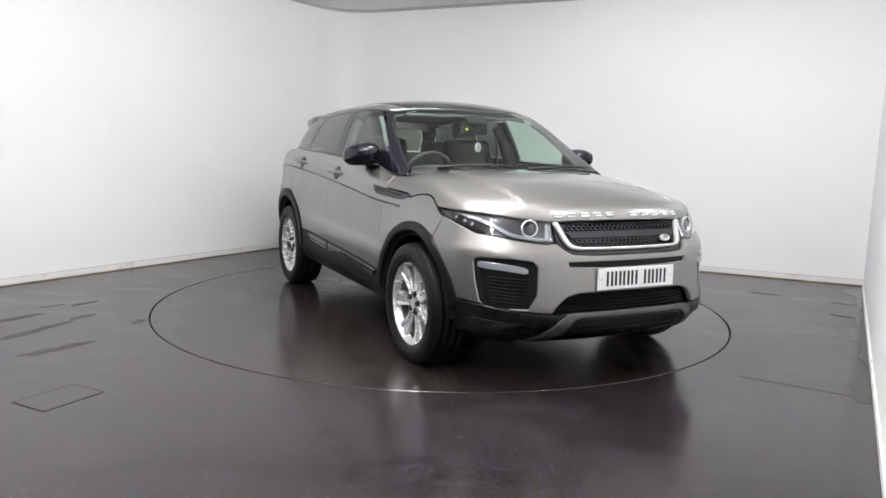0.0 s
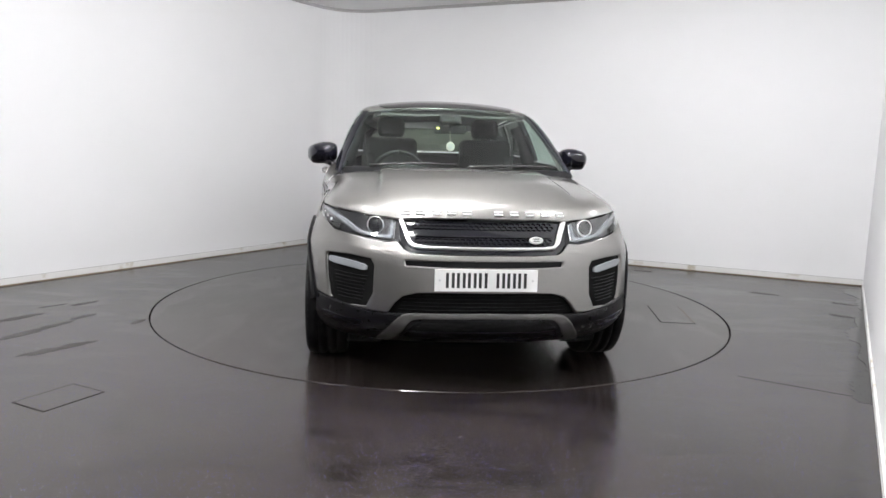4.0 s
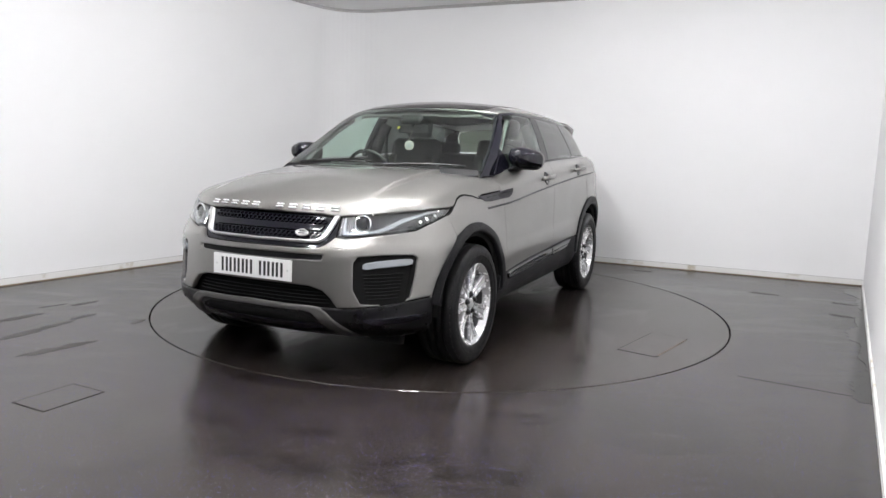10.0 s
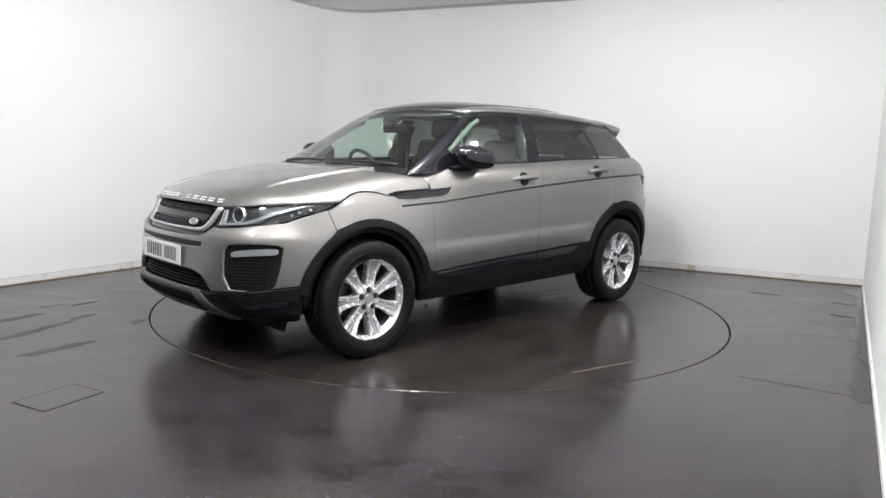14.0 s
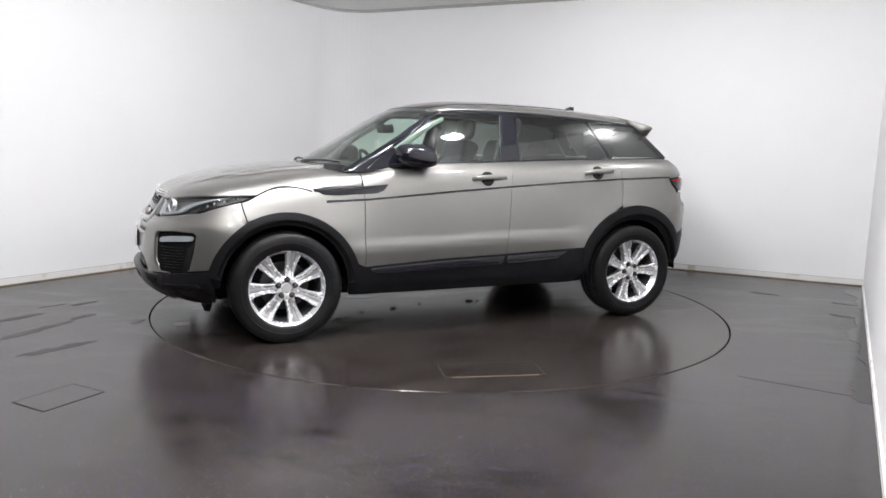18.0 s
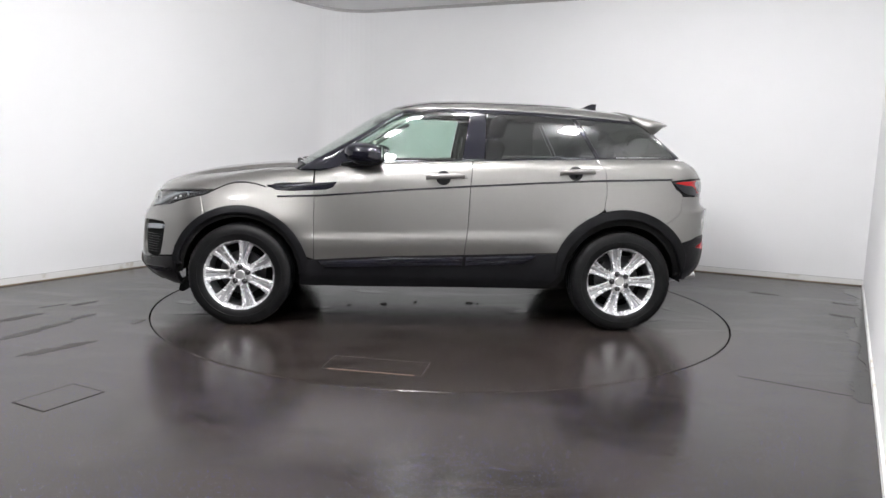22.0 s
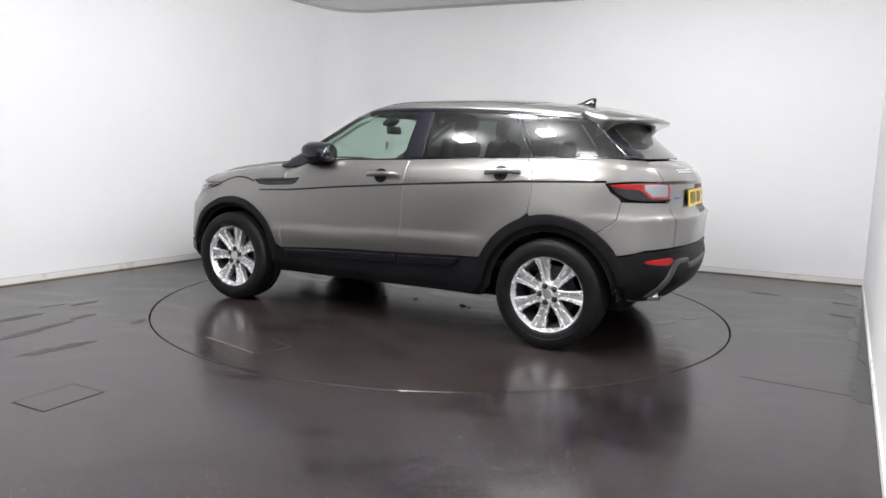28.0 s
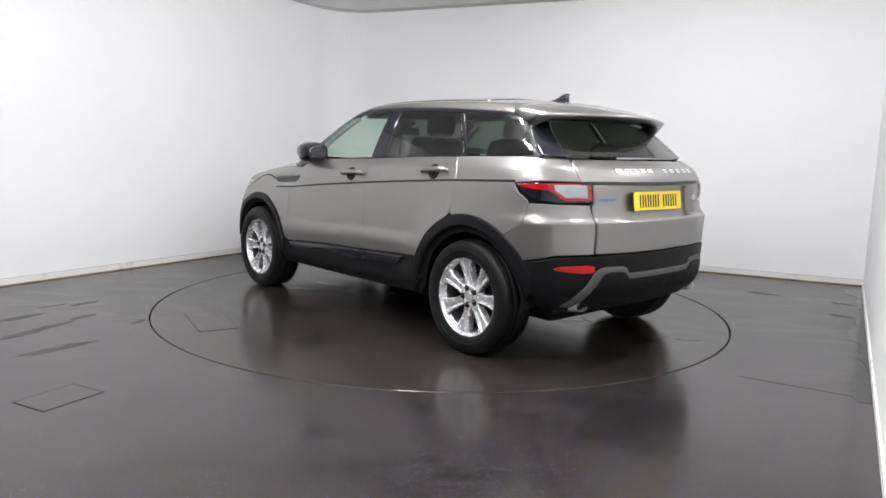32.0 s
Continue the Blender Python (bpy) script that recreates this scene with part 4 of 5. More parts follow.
        panel("grille_slat", o, NOSE, body, "cladding", lg, smooth=0, out=-0.03, depth=0.02, edge=0.0015, res=0.05)
    half = F([(0, 0.428), (0.40, 0.424), (0.49, 0.422), (0.56, 0.424), (0.69, 0.436), (0.80, 0.457)]) + S([(1.785, 0.470), (1.80, 0.44), (1.77, 0.33), (1.755, 0.262)]) + F([(0.70, 0.242), (0.55, 0.236), (0.3, 0.240), (0, 0.242)])
    lb = panel("lower_bumper", sym(half), NOSE, body, "satin_black", CAR, smooth=0, res=0.03, depth=0.03, out=0.001)
    o = sym(F([(0, 0.438), (0.36, 0.432), (0.408, 0.427), (0.44, 0.405), (0.468, 0.375), (0.53, 0.285), (0.545, 0.255), (0.47, 0.255), (0.412, 0.325), (0.385, 0.375), (0.36, 0.395), (0.325, 0.403), (0, 0.407)]))
    panel("skid_bar", o, NOSE, body, "skid", lb, "grey skid bar", smooth=0, out=0.014, edge=0.009, depth=0.03)
    o = sym(F([(0, 0.398), (0.31, 0.394), (0.36, 0.372), (0.385, 0.34), (0.30, 0.332), (0, 0.335)]))
    panel("lower_intake", o, NOSE, body, "void", lb, smooth=0, out=0.003, edge=0.002)
    o = sym(F([(0, 0.334), (0.3, 0.331), (0.385, 0.338), (0.41, 0.30), (0.3, 0.287), (0, 0.285)]))
    panel("splitter", o, NOSE, body, "gloss", lb, smooth=0, out=0.006, edge=0.004)
    for s in (1, -1):
        o = F([(0.60, 0.372), (0.70, 0.376)]) + S([(1.86, 0.392), (1.84, 0.352)]) + F([(0.70, 0.332), (0.62, 0.336)])
        panel("bumper_notch", sided(o, s), NOSE, body, "gloss", lb, smooth=1, out=0.004)
        # headlamp: dark housing, projector, light guide and clear cover
        o = F([(0.448, 0.889), (0.55, 0.897), (0.62, 0.905), (0.70, 0.915)]) + S([(1.76, 0.922), (1.65, 0.927), (1.56, 0.930), (1.545, 0.926), (1.58, 0.906), (1.64, 0.888), (1.703, 0.871), (1.792, 0.843), (1.836, 0.826)]) + \
            F([(0.70, 0.812), (0.60, 0.796), (0.50, 0.784), (0.452, 0.79)])
        o = sided(o, s)
        h = panel("headlamp", o, NOSE, body, "lamp_inner", CAR, "headlamp with a round projector and white light guide", smooth=0, out=-0.030, gap=-0.006, depth=0.02)
        bar = F([(0.462, 0.884), (0.478, 0.884), (0.488, 0.822), (0.50, 0.812), (0.62, 0.824), (0.665, 0.846), (0.715, 0.883)]) + S([(1.80, 0.905), (1.68, 0.922), (1.66, 0.918), (1.79, 0.890)]) + \
            F([(0.735, 0.862), (0.685, 0.828), (0.64, 0.808), (0.50, 0.795), (0.470, 0.800)])
        panel("light_guide", sided(bar, s), NOSE, body, "clear", h, "white light guide", smooth=1, out=-0.006, edge=0.004, depth=0.02)
        bar = F([(0.455, 0.880), (0.459, 0.880), (0.468, 0.798), (0.462, 0.796)])
        panel("bezel", sided(bar, s), NOSE, body, "chrome", h, smooth=0, out=-0.008, edge=0.001)
        q, m = at(body, ("f", 0.560 * s, 0.862), -0.030)
        mm = facing(q, (0.94, 0.25 * s, 0.1))
        v, f = lathe([(0.046, 0.0), (0.046, 0.022), (0.041, 0.026), (0.037, 0.022), (0.035, 0.010)], 36, mm)
        mesh_ob("projector_ring", v, f, "chrome", h)
        v, f = lathe([(0.036, 0.008), (0.030, 0.018), (0.018, 0.025), (0.0, 0.028)], 28, mm)
        mesh_ob("projector", v, f, "gloss", h)
        for k, (x, z) in enumerate(((1.80, 0.865), (1.76, 0.880), (1.70, 0.895))):
            q, m = at(body, ("s", x, z, s), -0.012)
            disc("reflector_cup", 0.010, 0.006, facing(q, m), "chrome", h, n=12)
        c = panel("lamp_cover", o, NOSE, body, "lens", h, "clear cover", smooth=0, out=-0.001, depth=0.003)
        c.visible_shadow = False
    for s in (1, -1):
        part("air_deflector", bm_box(bmesh.new(), (0.045, 0.20, 0.10), pose(1.79, 0.60 * s, 0.232, 0, -14, 0), 0.015, 3), "void", lb, "black flap ahead of the wheel", smooth=False)
    # number plate with its characters as plain bars
    q = Vector((2.203, 0.0, 0.605))
    plate("front_plate", facing(q, (1, 0, 0.03)), "plate_w", bumper, "white number plate with black bars")


def plate(name, m, material, parent, label):
    pl = box(name, (0.52, 0.111, 0.006), m, material, parent, label, bevel=0.002)
    xs = [-0.172, -0.117, -0.062, -0.007, 0.082, 0.137, 0.192]
    for x in xs:
        for dx in (-0.0145, 0.0145):
            box("plate_bar", (0.0145, 0.076, 0.001), m @ pose(x - 0.010 + dx, 0, 0.0034), "ink", pl)
    for x in (-0.235, 0.235):
        disc("plate_screw", 0.006, 0.002, m @ pose(x, 0, 0.003), "satin", pl, n=10)
    return pl


car_front()


# ---------------------------------------------------------------- rear
def car_rear():
    gate = [("r", 0.615, 1.213), ("r", 0.645, 1.18), ("r", 0.652, 1.157), ("r", 0.655, 1.12), ("r", 0.650, 1.094)]
    lamp_tip = [("s", -1.71, 1.077), ("s", -1.655, 1.070), ("s", -1.69, 1.020), ("s", -1.74, 0.985), ("s", -1.752, 0.968)]
    split = [("s", -1.747, 0.93), ("s", -1.739, 0.866), ("s", -1.70, 0.82), ("s", -1.625, 0.772)]
    up = S(GAP_C[::-1]) + S([(-1.45, 1.218), (-1.65, 1.222)]) + [("r", 0.74, 1.215)]
    ar = [(x, z) for x, z in arch((-1.328, 0.358), 0.508, 22, 149, 30)]
    o = up + gate + [("r", 0.62, 1.088), ("r", 0.75, 1.088)] + lamp_tip + split + S([p for p in ar if -1.615 < p[0] < -1.18 and p[1] > 0.7][::1][::-1])
    # order the arch from the bumper joint forward to the door
    for s in (1, -1):
        panel("rear_quarter", sided(o, s), TAIL, body, "paint", CAR, smooth=0, res=0.024)
    # bumper corner
    o = split[::-1] + [("s", -1.752, 0.963), ("s", -1.85, 0.962), ("r", 0.75, 0.961), ("r", 0.60, 0.959), ("r", 0.592, 0.90), ("r", 0.595, 0.80), ("r", 0.595, 0.680), ("r", 0.70, 0.678), ("r", 0.79, 0.672)] + \
        S([(-1.85, 0.655), (-1.705, 0.632)]) + S([p for p in ar if p[0] < -1.64 and p[1] > 0.635][::-1])
    for s in (1, -1):
        panel("rear_bumper", sided(o, s), TAIL, body, "paint", CAR, smooth=0, res=0.024)
    # tailgate
    half = [("r", 0, 1.215), ("r", 0.3, 1.215), ("r", 0.605, 1.210), ("r", 0.636, 1.18), ("r", 0.643, 1.157), ("r", 0.645, 1.12), ("r", 0.635, 1.088), ("r", 0.575, 1.085), ("r", 0.570, 0.965), ("r", 0.582, 0.95),
            ("r", 0.583, 0.80), ("r", 0.583, 0.682), ("r", 0.3, 0.680), ("r", 0, 0.680)]
    hole = Rr([(-0.365, 1.058), (0, 1.062), (0.365, 1.058), (0.385, 0.95), (0.40, 0.880), (0, 0.876), (-0.40, 0.880), (-0.385, 0.95)])
    tg = panel("tailgate", sym(half), TAIL, body, "paint", CAR, smooth=0, res=0.024, holes=[hole], depth=0.040, edge=0.006)
    panel("plate_recess", hole, TAIL, body, "paint", tg, smooth=0, out=-0.034, gap=-0.005)
    o = Rr([(-0.66, 1.066), (-0.3, 1.066), (0.3, 1.066), (0.66, 1.066), (0.655, 1.090), (0.3, 1.092), (-0.3, 1.092), (-0.655, 1.090)])
    panel("tailgate_band", o, TAIL, body, "gloss", tg, "gloss black band", smooth=0, out=0.003, edge=0.003)
    o = Rr([(-0.58, 0.864), (0, 0.862), (0.58, 0.864), (0.58, 0.852), (0, 0.850), (-0.58, 0.852)])
    panel("tailgate_lip", o, TAIL, body, "paint", tg, smooth=0, out=0.005, edge=0.004)
    for k in range(10):
        y = (0.345 - 0.075 * k) if k < 5 else (-0.125 - 0.085 * (k - 5))
        q, m = at(body, ("r", y, 1.152), 0.002)
        for dz in (-0.0085, 0.0085):
            box("letter_bar", (0.044, 0.0075, 0.006), facing(q, m) @ pose(0, dz, 0), "bright", tg, bevel=0.001)
    for k in range(5):
        q, m = at(body, ("r", 0.535 - 0.026 * k, 0.985), 0.002)
        box("name_bar", (0.018, 0.014, 0.002), facing(q, m), "badge", tg)
    q, m = at(body, ("r", -0.44, 0.985), 0.002)
    v, f = lathe([(0.0, 0.004), (0.030, 0.004), (0.034, 0.006), (0.038, 0.0)], 28, facing(q, m) @ Matrix.Diagonal((1.0, 0.6, 1, 1)))
    mesh_ob("oval_badge", v, f, "satin", tg)
    plate("rear_plate", facing(Vector((-2.042, 0, 0.975)), (-1, 0, 0.12)), "plate_y", tg, "yellow number plate with black bars")
    # tail lamps
    for s in (1, -1):
        o = S([(-1.66, 1.066), (-1.75, 1.076)]) + Rr([(0.80, 1.082), (0.70, 1.084), (0.58, 1.083), (0.580, 0.966), (0.70, 0.967), (0.78, 0.968)]) + S([(-1.86, 0.970), (-1.80, 0.975), (-1.757, 0.99), (-1.70, 1.03)])
        h = panel("tail_lamp", sided(o, s), TAIL, body, "gloss", CAR, "red and clear tail lamp with a dark base", smooth=0, out=0.001, edge=0.006)
        o = S([(-1.678, 1.062), (-1.75, 1.071), (-1.86, 1.073)]) + Rr([(0.80, 1.060), (0.795, 1.034)]) + S([(-1.86, 1.034), (-1.77, 1.040), (-1.70, 1.052)])
        panel("red_lens", sided(o, s), TAIL, body, "red", h, "bright red lens", smooth=0, out=0.004, edge=0.003)
        o = Rr([(0.80, 1.076), (0.588, 1.077), (0.586, 0.980), (0.738, 0.980), (0.80, 1.034)])
        panel("red_frame", sided(o, s), TAIL, body, "red_mid", h, "deep red lens", smooth=0, out=0.0025, edge=0.003)
        o = Rr([(0.778, 1.070), (0.618, 1.071), (0.616, 0.994), (0.732, 0.994), (0.778, 1.035)])
        lens = panel("clear_lens", sided(o, s), TAIL, body, "clear", h, "clear lens", smooth=0, out=0.006, edge=0.006)
        o = Rr([(0.735, 1.056), (0.69, 1.057), (0.685, 1.015), (0.73, 1.014)])
        panel("inner_lens", sided(o, s), TAIL, body, "clear", h, smooth=1, out=0.008, edge=0.004)
        o = Rr([(0.765, 0.996), (0.60, 0.998), (0.60, 0.990), (0.765, 0.988)])
        panel("red_line", sided(o, s), TAIL, body, "red", h, smooth=0, out=0.005, edge=0.002)
    # lower bumper, skid panel, reflectors and exhaust tips
    half = Rr([(0, 0.675), (0.3, 0.675), (0.58, 0.673), (0.70, 0.670), (0.79, 0.664)]) + S([(-1.85, 0.648), (-1.712, 0.625), (-1.76, 0.54), (-1.79, 0.44), (-1.80, 0.36)]) + Rr([(0.72, 0.345), (0.55, 0.335), (0.3, 0.335), (0, 0.335)])
    lb = panel("rear_lower_bumper", sym(half), TAIL, body, "cladding", CAR, smooth=0, res=0.03, out=0.003, depth=0.03)
    o = sym(Rr([(0, 0.562), (0.30, 0.562), (0.325, 0.566), (0.345, 0.595), (0.375, 0.607), (0.50, 0.612), (0.555, 0.602), (0.585, 0.575), (0.625, 0.500), (0.68, 0.42), (0.71, 0.375), (0.60, 0.37), (0.45, 0.40), (0, 0.41)]))
    panel("rear_skid_panel", o, TAIL, body, "skid", lb, "grey skid panel", smooth=0, out=0.016, edge=0.010, depth=0.03)
    o = sym(Rr([(0, 0.532), (0.315, 0.532), (0.355, 0.568), (0.39, 0.580), (0.485, 0.582), (0.53, 0.565), (0.575, 0.49), (0.62, 0.415), (0.60, 0.366), (0.45, 0.395), (0, 0.404)]))
    panel("diffuser_inset", o, TAIL, body, "cladding", lb, smooth=0, out=0.020, edge=0.004)
    for s in (1, -1):
        o = Rr([(0.80, 0.592), (0.775, 0.617), (0.585, 0.628), (0.575, 0.575), (0.65, 0.572)])
        panel("rear_reflector", sided(o, s), TAIL, body, "red", lb, "red reflector", smooth=1, out=0.006, edge=0.004)
        m = pose(-1.865, 0.60 * s, 0.352, 0, -78, 0) @ Matrix.Diagonal((0.60, 1.05, 1, 1))
        v, f = lathe([(0.040, -0.10), (0.050, 0.10), (0.049, 0.104), (0.044, 0.10), (0.036, -0.08), (0.0, -0.08)], 28, m)
        mesh_ob("exhaust_tip", v, f, "satin", CAR, "bright exhaust tip")
        disc("exhaust_bore", 0.036, 0.004, m @ pose(0, 0, 0.02), "void", CAR, n=20)


car_rear()


# ---------------------------------------------------------------- roof and glazing
def roof_top(x, y):
    return float(roof_line(x)) - 0.045 * (y / 0.6) ** 2


def car_roof():
    ed = [(0.20, 1.528), (0.10, 1.534), (-0.05, 1.539), (-0.37, 1.540), (-0.74, 1.530), (-0.98, 1.518), (-1.2, 1.504), (-1.40, 1.490)]
    fr = [("t", 0.345 - 0.36 * y * y, y) for y in (0.56, 0.5, 0.4, 0.25, 0, -0.25, -0.4, -0.5, -0.56)]
    rr = [("t", -1.41, y) for y in (-0.5, -0.25, 0, 0.25, 0.5)]
    o = S(ed[::-1]) + fr + [both(c, -1) for c in S(ed)] + rr
    panel("roof", o, TOP, cabin, "paint", CAR, smooth=0, res=0.03, depth=0.02)
    panel("headlining", o, TOP, lambda x, y, z: cabin(x, y, z) + 0.045, "lining", CAR, "pale grey roof lining", smooth=0, res=0.06)
    # panoramic glass let into the roof, body-coloured rails beside it
    half = [("t", 0.335 - 0.36 * y * y, y) for y in (0, 0.2, 0.35, 0.47)] + [("t", 0.16, 0.515), ("t", -0.4, 0.525), ("t", -0.95, 0.50), ("t", -1.02, 0.44), ("t", -1.03, 0.0)]
    o = half + [both(c, -1) for c in half[1:-1]][::-1]
    panel("roof_glass", o, TOP, cabin, "roof_glass", CAR, "dark panoramic roof glass", smooth=0, res=0.05, out=0.004, depth=0.012)
    # spoiler over the rear screen
    rings = []
    for k in range(41):
        u = k / 20 - 1
        y = 0.655 * u
        w = abs(u)
        x0, x1 = -1.405 - 0.02 * w ** 6, -1.820 + 0.140 * w ** 2 + 0.035 * w ** 8
        zt = lambda x: roof_top(x, y) - 0.012 * ss(-1.6, -1.75, x) - 0.012 * w ** 8
        th = 0.012 + 0.085 * w ** 14
        xs = [x0 + (x1 - x0) * t for t in (0, 0.2, 0.4, 0.6, 0.8, 0.93, 1.0)]
        top = [(x, y, float(zt(x)) - (0.006 if i == 6 else 0)) for i, x in enumerate(xs)]
        bot = [(x1 + 0.006, y, float(zt(x1)) - 0.016), (x1 + 0.05, y, float(zt(x1)) - 0.020 - 0.5 * th), (x1 + 0.13, y, float(zt(x1)) - 0.03 - th * 0.9), (x0 - 0.10, y, float(zt(x0)) - 0.05 - 0.3 * th), (x0, y, float(zt(x0)) - 0.03)]
        rings.append(top + bot)
    v, f = loft(rings)
    sp = mesh_ob("roof_spoiler", v, f, "paint", CAR, "body-coloured roof spoiler")
    sp.data.normals_split_custom_set_from_vertices([tuple(n.vector) for n in sp.data.vertex_normals])
    box("brake_light", (0.012, 0.30, 0.012), pose(-1.70, 0, 1.478), "red_dark", sp)
    # shark-fin aerial
    rings = []
    for t in (0.0, 0.25, 0.5, 0.75, 0.92, 1.0):
        x = -1.16 - 0.15 * t
        h = 0.012 + 0.052 * ss(0, 0.85, t)
        w = 0.006 + 0.022 * math.sin(math.pi * min(1, 0.25 + 0.65 * t))
        z = roof_top(x, 0) - 0.01
        rings.append([(x, -w, z), (x + 0.0, -w * 0.6, z + h * 0.6), (x - 0.006, -0.003, z + h), (x - 0.006, 0.003, z + h), (x, w * 0.6, z + h * 0.6), (x, w, z)])
    v, f = loft(rings)
    mesh_ob("roof_aerial", v, f, "gloss", CAR, "dark shark-fin aerial")


car_roof()


def car_glazing():
    FW = [(0.775, 1.118), (0.6, 1.140), (0.29, 1.163), (0.0, 1.171), (-0.185, 1.178), (-0.238, 1.508), (0.0, 1.515), (0.17, 1.510), (0.25, 1.495), (0.45, 1.362)]
    RW = [(-0.348, 1.186), (-0.7, 1.203), (-1.135, 1.218), (-0.975, 1.492), (-0.7, 1.506), (-0.362, 1.512)]
    QW = [(-1.165, 1.220), (-1.45, 1.227), (-1.715, 1.232), (-1.60, 1.36), (-1.50, 1.462), (-1.25, 1.478), (-1.008, 1.491)]
    for s in (1, -1):
        v = Side(s)
        g = panel("front_window", sided(S(FW), s), v, cabin, "glass", CAR, "green tinted side window", smooth=0, depth=0.003, edge=0.002)
        panel("rear_window", sided(S(RW), s), v, cabin, "privacy", CAR, "dark privacy glass", smooth=0, depth=0.003, edge=0.002)
        panel("quarter_window", sided(S(QW), s), v, cabin, "privacy", CAR, "dark privacy glass", smooth=0, depth=0.003, edge=0.002)
        o = S([(-0.188, 1.178), (-0.27, 1.183), (-0.345, 1.186), (-0.359, 1.512), (-0.3, 1.512), (-0.241, 1.508)])
        panel("door_pillar", sided(o, s), v, cabin, "gloss", CAR, "gloss black door pillar", smooth=0, depth=0.03)
        o = S([(-1.138, 1.218), (-1.162, 1.220), (-1.005, 1.491), (-0.978, 1.492)])
        panel("door_pillar", sided(o, s), v, cabin, "gloss", CAR, smooth=0, depth=0.02, gap=0.001, out=-0.002)
        # roof-side trim and waist trim
        top = [(0.215, 1.522), (0.10, 1.530), (-0.05, 1.536), (-0.37, 1.537), (-0.74, 1.527), (-0.98, 1.515), (-1.2, 1.501), (-1.42, 1.485), (-1.50, 1.466)]
        low = [(0.235, 1.507), (0.17, 1.512), (0.0, 1.517), (-0.24, 1.511), (-0.362, 1.514), (-0.7, 1.508), (-0.975, 1.494), (-1.25, 1.480), (-1.50, 1.463)]
        panel("roof_trim", sided(strip(top, low), s), v, cabin, "gloss", CAR, smooth=0, gap=0.001, edge=0.002, out=-0.001)
        wt = [(0.80, 1.112), (0.6, 1.139), (0.29, 1.162), (0.0, 1.170), (-0.26, 1.180), (-0.70, 1.202), (-1.13, 1.216), (-1.45, 1.225), (-1.72, 1.231)]
        wb = [(x, z - 0.022) for x, z in wt]
        panel("waist_trim", sided(strip(wt, wb), s), v, cabin, "gloss", CAR, smooth=0, gap=0.0, edge=0.003, out=0.004, depth=0.03)
        o = S([(0.80, 1.085), (0.775, 1.116), (0.45, 1.364), (0.25, 1.497), (0.205, 1.526)]) + F([(0.606, 1.514), (0.646, 1.44), (0.692, 1.34), (0.735, 1.225), (0.768, 1.115), (0.771, 1.085)])
        panel("windscreen_pillar", sided(o, s), SCREEN, cabin, "gloss", CAR, "gloss black windscreen pillar", smooth=0, gap=0.001, depth=0.03)
        door_mirror(s)
        o = S([(-1.72, 1.228), (-1.60, 1.36), (-1.505, 1.463)]) + Rr([(0.50, 1.435), (0.548, 1.38), (0.578, 1.30), (0.603, 1.228)])
        panel("rear_pillar", sided(o, s), HATCH, cabin, "gloss", CAR, "gloss black rear pillar", smooth=0, gap=0.001, out=0.0)
        o = S([(0.785, 1.108), (0.545, 1.140), (0.555, 1.20), (0.60, 1.262)])
        panel("mirror_sail", sided(o, s), v, cabin, "gloss", CAR, smooth=0, gap=0.0, out=0.003, edge=0.003)
    half = [("f", 0, 1.105), ("f", 0.4, 1.102), ("f", 0.70, 1.098), ("f", 0.766, 1.115), ("f", 0.733, 1.225), ("f", 0.690, 1.34), ("f", 0.644, 1.44), ("f", 0.604, 1.512), ("f", 0.4, 1.543), ("f", 0.2, 1.556), ("f", 0, 1.560)]
    o = half + [both(c, -1) for c in half[1:-1]][::-1]
    w = panel("windscreen", o, SCREEN, cabin, "screen", CAR, "clear green tinted windscreen", smooth=0, depth=0.003, edge=0.002)
    # dark border of the screen along its head and foot
    o = F([(-0.585, 1.510), (-0.4, 1.539), (-0.2, 1.551), (0, 1.555), (0.2, 1.551), (0.4, 1.539), (0.585, 1.510), (0.59, 1.495), (0.4, 1.524), (0.2, 1.536), (0, 1.540), (-0.2, 1.536), (-0.4, 1.524), (-0.59, 1.495)])
    panel("screen_head_border", o, SCREEN, cabin, "gloss", w, smooth=0, out=-0.005, gap=0, depth=0.002)
    for s in (1, -1):
        o = F([(0.764, 1.115), (0.731, 1.225), (0.688, 1.34), (0.642, 1.44), (0.604, 1.505), (0.590, 1.497), (0.630, 1.43), (0.676, 1.335), (0.719, 1.225), (0.750, 1.115)])
        panel("screen_side_border", sided(o, s), SCREEN, cabin, "gloss", w, smooth=0, out=-0.006, gap=0, depth=0.002)
    # cowl and wipers
    o = F([(-0.74, 1.118), (-0.4, 1.124), (0, 1.127), (0.4, 1.124), (0.74, 1.118), (0.76, 1.085), (0.4, 1.075), (0, 1.075), (-0.4, 1.075), (-0.76, 1.085)])
    panel("scuttle", o, SCREEN, cabin, "cladding", CAR, "black scuttle panel", smooth=0, out=0.006, gap=0, depth=0.03)
    for a, b in (((0.05, 1.118), (0.66, 1.130)), ((-0.58, 1.118), (-0.02, 1.135))):
        pts = []
        for k in range(9):
            u = k / 8
            q, m = at(cabin, ("f", a[0] + (b[0] - a[0]) * u, a[1] + (b[1] - a[1]) * u + 0.01 * math.sin(math.pi * u)), 0.020)
            pts.append(q)
        wp = tube("wiper", pts, [0.011, 0.010, 0.009, 0.008, 0.008, 0.008, 0.007, 0.006, 0.004], "ink", CAR, "black wiper", 8)
